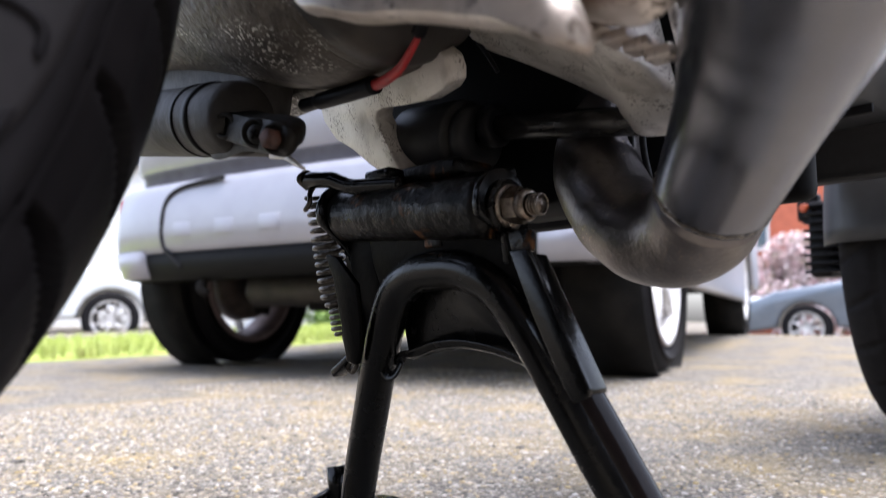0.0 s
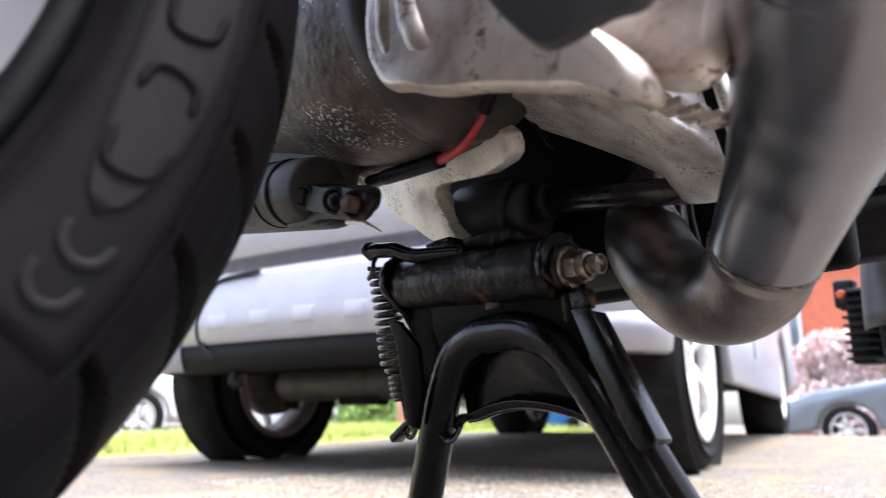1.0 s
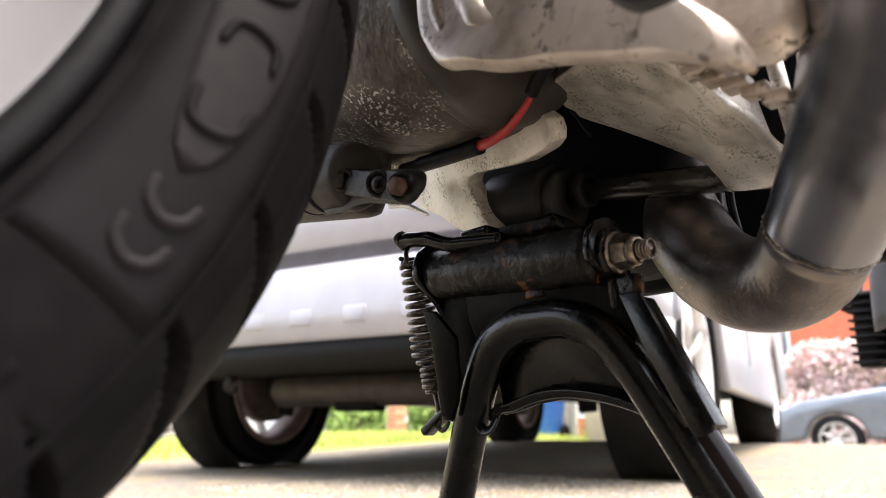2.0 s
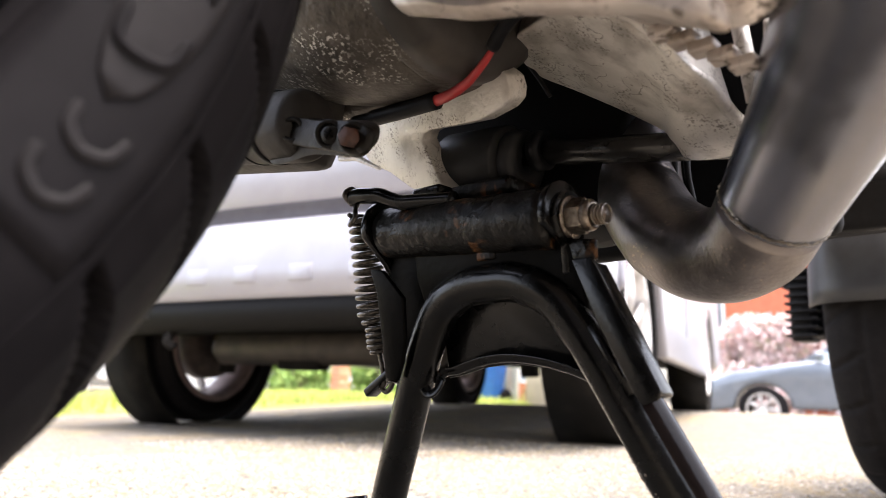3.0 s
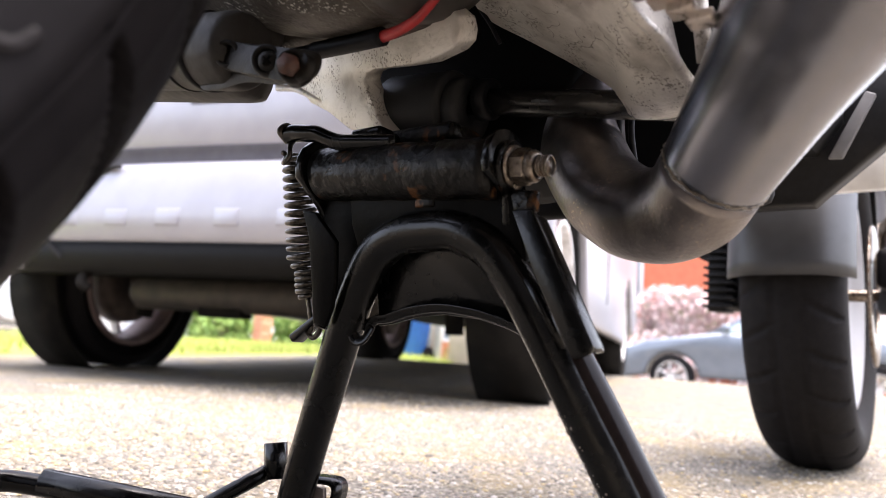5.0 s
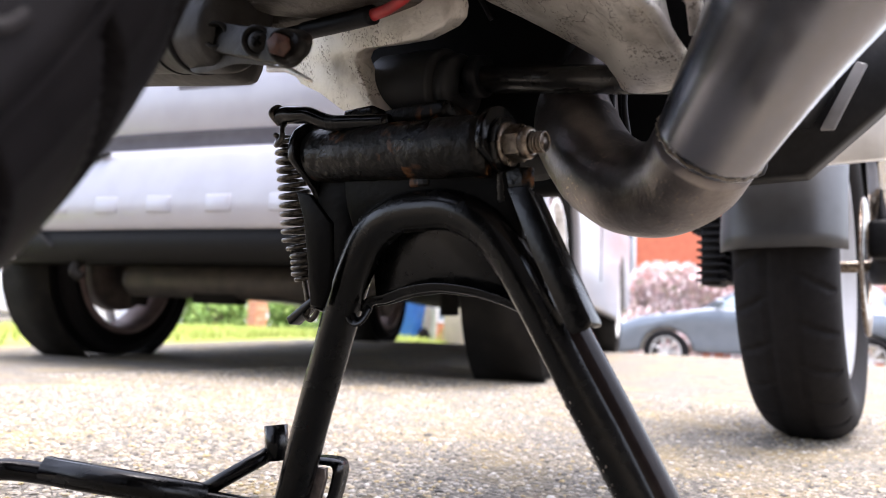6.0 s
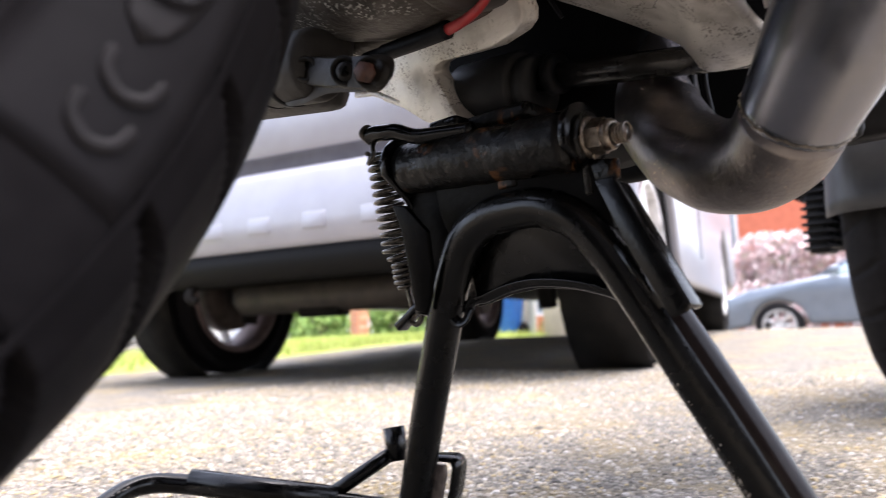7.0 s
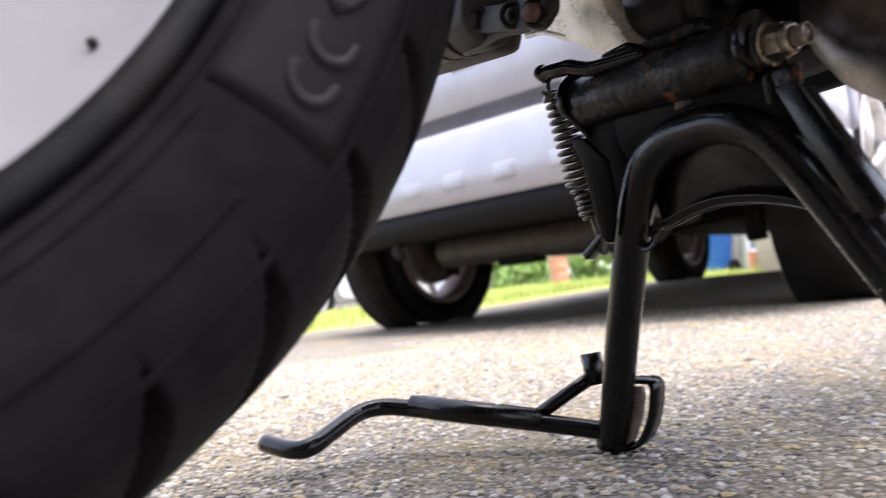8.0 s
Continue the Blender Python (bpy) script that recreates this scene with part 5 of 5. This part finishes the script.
    part("rear_axle", sweep([at(-0.66, 0, 0.30), at(-0.3, 0.02, 0.27), at(0.3, 0.02, 0.27), at(0.66, 0, 0.30)], 0.035, 16), CAR_UNDER, car)
    sil = part("silencer", sweep([at(-0.50, 0.22, 0.262), at(-0.47, 0.22, 0.262), at(0.33, 0.22, 0.258), at(0.36, 0.22, 0.258)], lambda s: 0.03 if s in (0, 1) else 0.055, 24), MUFFLER, car, "dull steel silencer box")
    part("tail_pipe", sweep(smooth_path([at(0.36, 0.22, 0.262), at(0.45, 0.26, 0.27), at(0.47, 0.5, 0.28)], 6), 0.025, 16), MUFFLER, sil)
    part("silencer_strap", block(at(-0.15, 0.22, 0.215), (0.16, 0.07, 0.05), 0.01, rec), CAR_UNDER, sil)
    for s in (-1, 1):
        part("suspension_arm", sweep([at(s * 0.62, 0.02, 0.22), at(s * 0.55, 0.04, 0.32), at(s * 0.50, -0.35, 0.33)], 0.03, 12), CAR_UNDER, car)
        part("damper", sweep([at(s * 0.56, 0.10, 0.18), at(s * 0.54, 0.08, 0.45)], 0.028, 14), CAR_UNDER, car)
    part("tow_eye", sweep(smooth_path([at(-0.42, 0.50, 0.31), at(-0.42, 0.53, 0.27), at(-0.40, 0.52, 0.25)], 5), 0.014, 10), CAR_UNDER, car)
    return car


make_car()


def far_car(name, place, heading, paint, label, length=4.2):
    """A parked car some way off, side on: body, cabin, glass, wheels."""
    f = Vector((math.cos(radians(heading)), math.sin(radians(heading)), 0))
    s = Vector((-f.y, f.x, 0))
    c = thing(name, place, label, "car")
    o = Vector(place)
    def at(a, b, z):
        return o + f * a + s * b + Vector((0, 0, z))
    h = length / 2
    prof = [(-h, 0.35), (-h, 0.75), (-h + 0.25, 0.92), (-h * 0.55, 0.97), (h * 0.35, 0.95), (h * 0.8, 0.80), (h, 0.62), (h, 0.32)]
    low = []
    for cx in (h * 0.62, -h * 0.60):
        low += [(cx + 0.36 * math.cos(radians(a)), 0.31 + 0.34 * math.sin(radians(a))) for a in range(0, 181, 20)]
    body = part("body", plate(prof + [(h - 0.05, 0.24)] + [(x, max(z, 0.24)) for x, z in low] + [(-h + 0.05, 0.24)], 1.70, at(0, 0, 0), f, (0, 0, 1), bevel=0.05), paint, c)
    part("cabin", loft([[at(a, b, z) for a, b in ((x0, -w), (x1, -w), (x1, w), (x0, w))] for z, x0, x1, w in ((0.93, -h * 0.85, h * 0.42, 0.80), (1.25, -h * 0.68, h * 0.12, 0.66), (1.42, -h * 0.58, -h * 0.02, 0.58))]), paint, c)
    GL = mat("car_glass", (0.30, 0.38, 0.40), 0.08, 0.0, colour2=(0.26, 0.34, 0.36), scale=3)
    for sd in (-1, 1):
        win = plate([(-h * 0.72, 0), (h * 0.30, 0), (h * 0.10, 0.31), (-h * 0.62, 0.31)], 0.012, at(0, sd * 0.80, 0.96), f, tuple(Vector((0, 0, 1)) - s * sd * 0.42), bevel=0.003)
        w = part("side_window", win, GL, c)
        part("pillar", block(at(-h * 0.2, sd * 0.755, 1.10), (0.05, 0.05, 0.30), 0.01, Matrix.Rotation(radians(heading), 3, "Z")), paint, w)
        part("door_line", block(at(h * 0.05, sd * 0.852, 0.62), (0.012, 0.006, 0.55), 0.001, Matrix.Rotation(radians(heading), 3, "Z")), SEAM_AND_SHADE, c)
        part("mirror", block(at(h * 0.28, sd * 0.90, 1.02), (0.12, 0.14, 0.10), 0.03, Matrix.Rotation(radians(heading), 3, "Z")), paint, c)
        part("headlamp", block(at(h * 0.90, sd * 0.66, 0.66), (0.34, 0.30, 0.14), 0.04, Matrix.Rotation(radians(heading), 3, "Z")), mat("lamp_glass", (0.7, 0.72, 0.72), 0.1, coat=0.5), c)
        for cx in (h * 0.62, -h * 0.60):
            wheel_on(c, at(cx, sd * 0.76, 0.31), s * sd, r=0.31, rim=0.215, rim_material=CAR_RIM)
    return c


BLUE_PAINT = mat("blue_grey_car_paint", (0.15, 0.175, 0.21), 0.3, 0.3, colour2=(0.13, 0.155, 0.19), scale=8, coat=0.6)
WHITE_PAINT = mat("white_car_paint", (0.75, 0.77, 0.78), 0.3, colour2=(0.7, 0.72, 0.74), scale=8, coat=0.6)
far_car("blue_car", (-2.30, 11.48, 0), 197, BLUE_PAINT, "blue-grey hatchback parked beside a blossom bank")
far_car("white_car", (-9.53, 2.13, -0.11), 70, WHITE_PAINT, "white hatchback parked behind the grass verge")
far_car("white_car", (0.9, 15.5, 0), 100, WHITE_PAINT, "white car parked beyond the scooter")

# ---- bin, fence, houses, shrubs ----
BLUE_BIN = mat("blue_bin_plastic", (0.02, 0.13, 0.50), 0.45, colour2=(0.02, 0.11, 0.42), scale=20)


def wheelie_bin(x, y):
    b = thing("wheelie_bin", (x, y, 0), "blue plastic wheelie bin beside a pale fence", "bin")
    part("tub", loft([[Vector((x + sx * w, y + sy * w * 1.1, z)) for sx, sy in ((-1, -1), (1, -1), (1, 1), (-1, 1))] for z, w in ((0.03, 0.13), (0.10, 0.15), (0.9, 0.22), (0.94, 0.24))]), BLUE_BIN, b)
    part("lid", block((x, y, 0.97), (0.50, 0.56, 0.05), 0.02), BLUE_BIN, b)
    for s in (-1, 1):
        part("bin_wheel", revolve([(-0.02, 0.08), (0.02, 0.08), (0.02, 0.01), (-0.02, 0.01)], (x + s * 0.15, y + 0.2, 0.08), steps=24), RUBBER, b)


wheelie_bin(-4.27, 5.50)
ORANGE_WALL = mat("orange_brick_wall", (0.50, 0.22, 0.11), 0.85, colour2=(0.42, 0.17, 0.08), scale=9, bump=0.6)
FENCE_PALE = mat("pale_painted_boards", (0.62, 0.60, 0.55), 0.7, colour2=(0.5, 0.48, 0.44), scale=15, bump=0.4)
BEIGE = mat("beige_render", (0.52, 0.45, 0.36), 0.85, colour2=(0.44, 0.38, 0.30), scale=6, bump=0.5)


def board_fence():
    f = thing("board_fence", (-4.23, 5.87, 0), "pale board fence behind the bin", "fence")
    for k in range(2):
        part("board", block((-4.235 + 0.115 * k, 5.85, 0.55), (0.095, 0.025, 1.1), 0.004), FENCE_PALE, f)
    part("rail", block((-4.18, 5.88, 0.8), (0.24, 0.03, 0.08), 0.004), FENCE_PALE, f)


board_fence()


def gate_pillar(x, y):
    """A slim brick pillar with a capping stone."""
    g = thing("gate_pillar", (x, y, 0), "slim orange brick gate pillar beside green shrubs", "pillar")
    for k in range(13):
        for side in (-1, 1):
            part("brick", block((x + side * (0.055 if k % 2 else 0.045), y, 0.04 + 0.075 * k), (0.10, 0.20, 0.066), 0.004, segments=1), ORANGE_WALL, g)
    part("mortar_core", block((x, y, 0.49), (0.185, 0.19, 0.98), 0.002), BEIGE, g)
    part("cap", block((x, y, 1.0), (0.26, 0.26, 0.05), 0.01), BEIGE, g)


tagged(part("low_wall", block((-3.58, 6.05, 0.36), (0.95, 0.2, 0.72), 0.01), BEIGE), "low beige rendered garden wall", "wall", kind="structure")


def house(name, centre, size, heading, wall, label, windows, roof_h=2.2):
    """A two-storey house with framed windows and a ridged roof; windows: (along, up, width, height)."""
    f = Vector((math.cos(radians(heading)), math.sin(radians(heading)), 0))
    s = Vector((-f.y, f.x, 0))
    o = Vector((*centre, 0))
    h = thing(name, o, label, "house")
    w, d, z = size
    rot = Matrix.Rotation(radians(heading), 3, "Z")
    part("wall", block(o + Vector((0, 0, z / 2)), (w, d, z), 0.02, rot), wall, h)
    roofm = bmesh.new()
    ends = []
    for a in (-w / 2 - 0.3, w / 2 + 0.3):
        ends.append([roofm.verts.new(o + f * a + s * b + Vector((0, 0, zz))) for b, zz in ((-d / 2 - 0.4, z - 0.1), (0, z + roof_h), (d / 2 + 0.4, z - 0.1), (0, z + roof_h - 0.3))])
    for k in range(4):
        roofm.faces.new((ends[0][k], ends[0][(k + 1) % 4], ends[1][(k + 1) % 4], ends[1][k]))
    roofm.faces.new(ends[0][::-1])
    roofm.faces.new(ends[1])
    part("roof", roofm, mat("slate_roof", (0.10, 0.10, 0.11), 0.7, colour2=(0.07, 0.07, 0.08), scale=8), h)
    FR = mat("white_window_frame", (0.78, 0.78, 0.77), 0.5)
    GL = mat("window_glass", (0.16, 0.20, 0.23), 0.06, colour2=(0.12, 0.16, 0.19), scale=1)
    for a, zz, ww, hh in windows:
        p = o + f * a - s * (d / 2 + 0.01) + Vector((0, 0, zz))
        win = part("window", block(p, (ww, 0.04, hh), 0.006, rot), GL, h)
        for dx, dz, sw, sh in ((-ww / 2, 0, 0.09, hh + 0.09), (ww / 2, 0, 0.09, hh + 0.09), (0, -hh / 2, ww + 0.09, 0.09), (0, hh / 2, ww + 0.09, 0.09), (0, 0, 0.06, hh)):
            part("frame", block(p - s * 0.03 + f * dx + Vector((0, 0, dz)), (sw, 0.06, sh), 0.006, rot), FR, win)
    return h


gate_pillar(-8.30, 7.04)
RED_WALL = mat("red_painted_wall", (0.52, 0.14, 0.07), 0.75, colour2=(0.45, 0.12, 0.06), scale=5, bump=0.4)
WHITE_WALL = mat("white_rendered_wall", (0.74, 0.73, 0.70), 0.8, colour2=(0.66, 0.65, 0.62), scale=4, bump=0.4)
house("red_house", (-6.6, 27.5), (9.5, 7, 5.6), 12, RED_WALL, "red painted house with white framed windows", [(-3.7, 3.5, 1.1, 1.6), (0.9, 3.5, 1.1, 1.6), (3.4, 3.5, 1.1, 1.6), (0.9, 1.3, 1.1, 1.4)])
house("white_house", (-24, 17), (9, 7, 5.4), 55, WHITE_WALL, "white rendered house with dark windows", [(-2.6, 1.5, 1.2, 1.2), (0.2, 1.5, 1.2, 1.2), (2.6, 4.0, 1.2, 1.2)])
house("brick_house", (-20, 25.5), (5, 7, 5.4), 45, ORANGE_WALL, "orange brick house behind green shrubs", [(1.0, 1.6, 1.1, 1.2)])
house("white_house", (-28, 5), (10, 7, 5.4), 80, WHITE_WALL, "white rendered house with dark windows", [(-2.5, 1.6, 1.3, 1.2), (1.5, 1.6, 1.3, 1.2)])
bush("blossom_bank", (-7.4, 21.5, 1.3), (3.8, 1.8, 3.0), 12000, 0.10, BLOSSOM, 2, "bank of pale pink blossom behind the blue car")
bush("blossom_bank", (-3.6, 22.0, 1.3), (4.8, 1.8, 3.0), 12000, 0.10, BLOSSOM, 4, "bank of pale pink blossom behind the blue car")
bush("hedge", (-9.55, 8.85, 0.42), (1.7, 0.9, 0.95), 4200, 0.06, LEAF, 11, "fresh green shrub beside the gate pillar")
bush("hedge", (-10.95, 8.40, 0.40), (1.2, 0.8, 0.80), 1300, 0.07, LEAF, 12, "thin pale green shrub beside the gate pillar")
bush("hedge", (-12.0, 13.0, 0.7), (3.2, 1.6, 1.8), 7000, 0.07, LEAF, 6, "fresh green leafy hedge by the houses")
bush("hedge", (-14.5, 10.5, 0.7), (3.0, 1.6, 1.7), 7000, 0.07, LEAF, 7, "fresh green leafy hedge by the houses")
bush("hedge", (-9.5, 15.5, 0.8), (2.6, 1.6, 1.8), 6000, 0.07, LEAF, 9, "fresh green leafy hedge by the houses")

for ob in list(bpy.data.objects):
    if ob.parent is None and ob.type == "EMPTY" and ob.location.y > 5:
        ob.location.z += ground_z(ob.location.y)

# unseen plain wall closing the yard behind the walk, added to block sky light
SHADE_WALL = mat("shade_wall_boards", (0.13, 0.118, 0.108), 0.8, colour2=(0.095, 0.085, 0.078), scale=20, bump=0.5)
tagged(part("wall_south", block((0.60, -2.70, 1.9), (6.5, 0.2, 3.8), 0.01, Matrix.Rotation(radians(46), 3, "Z")), SHADE_WALL), "plain brown wall, out of view, added to block sky light", "wall", kind="structure")
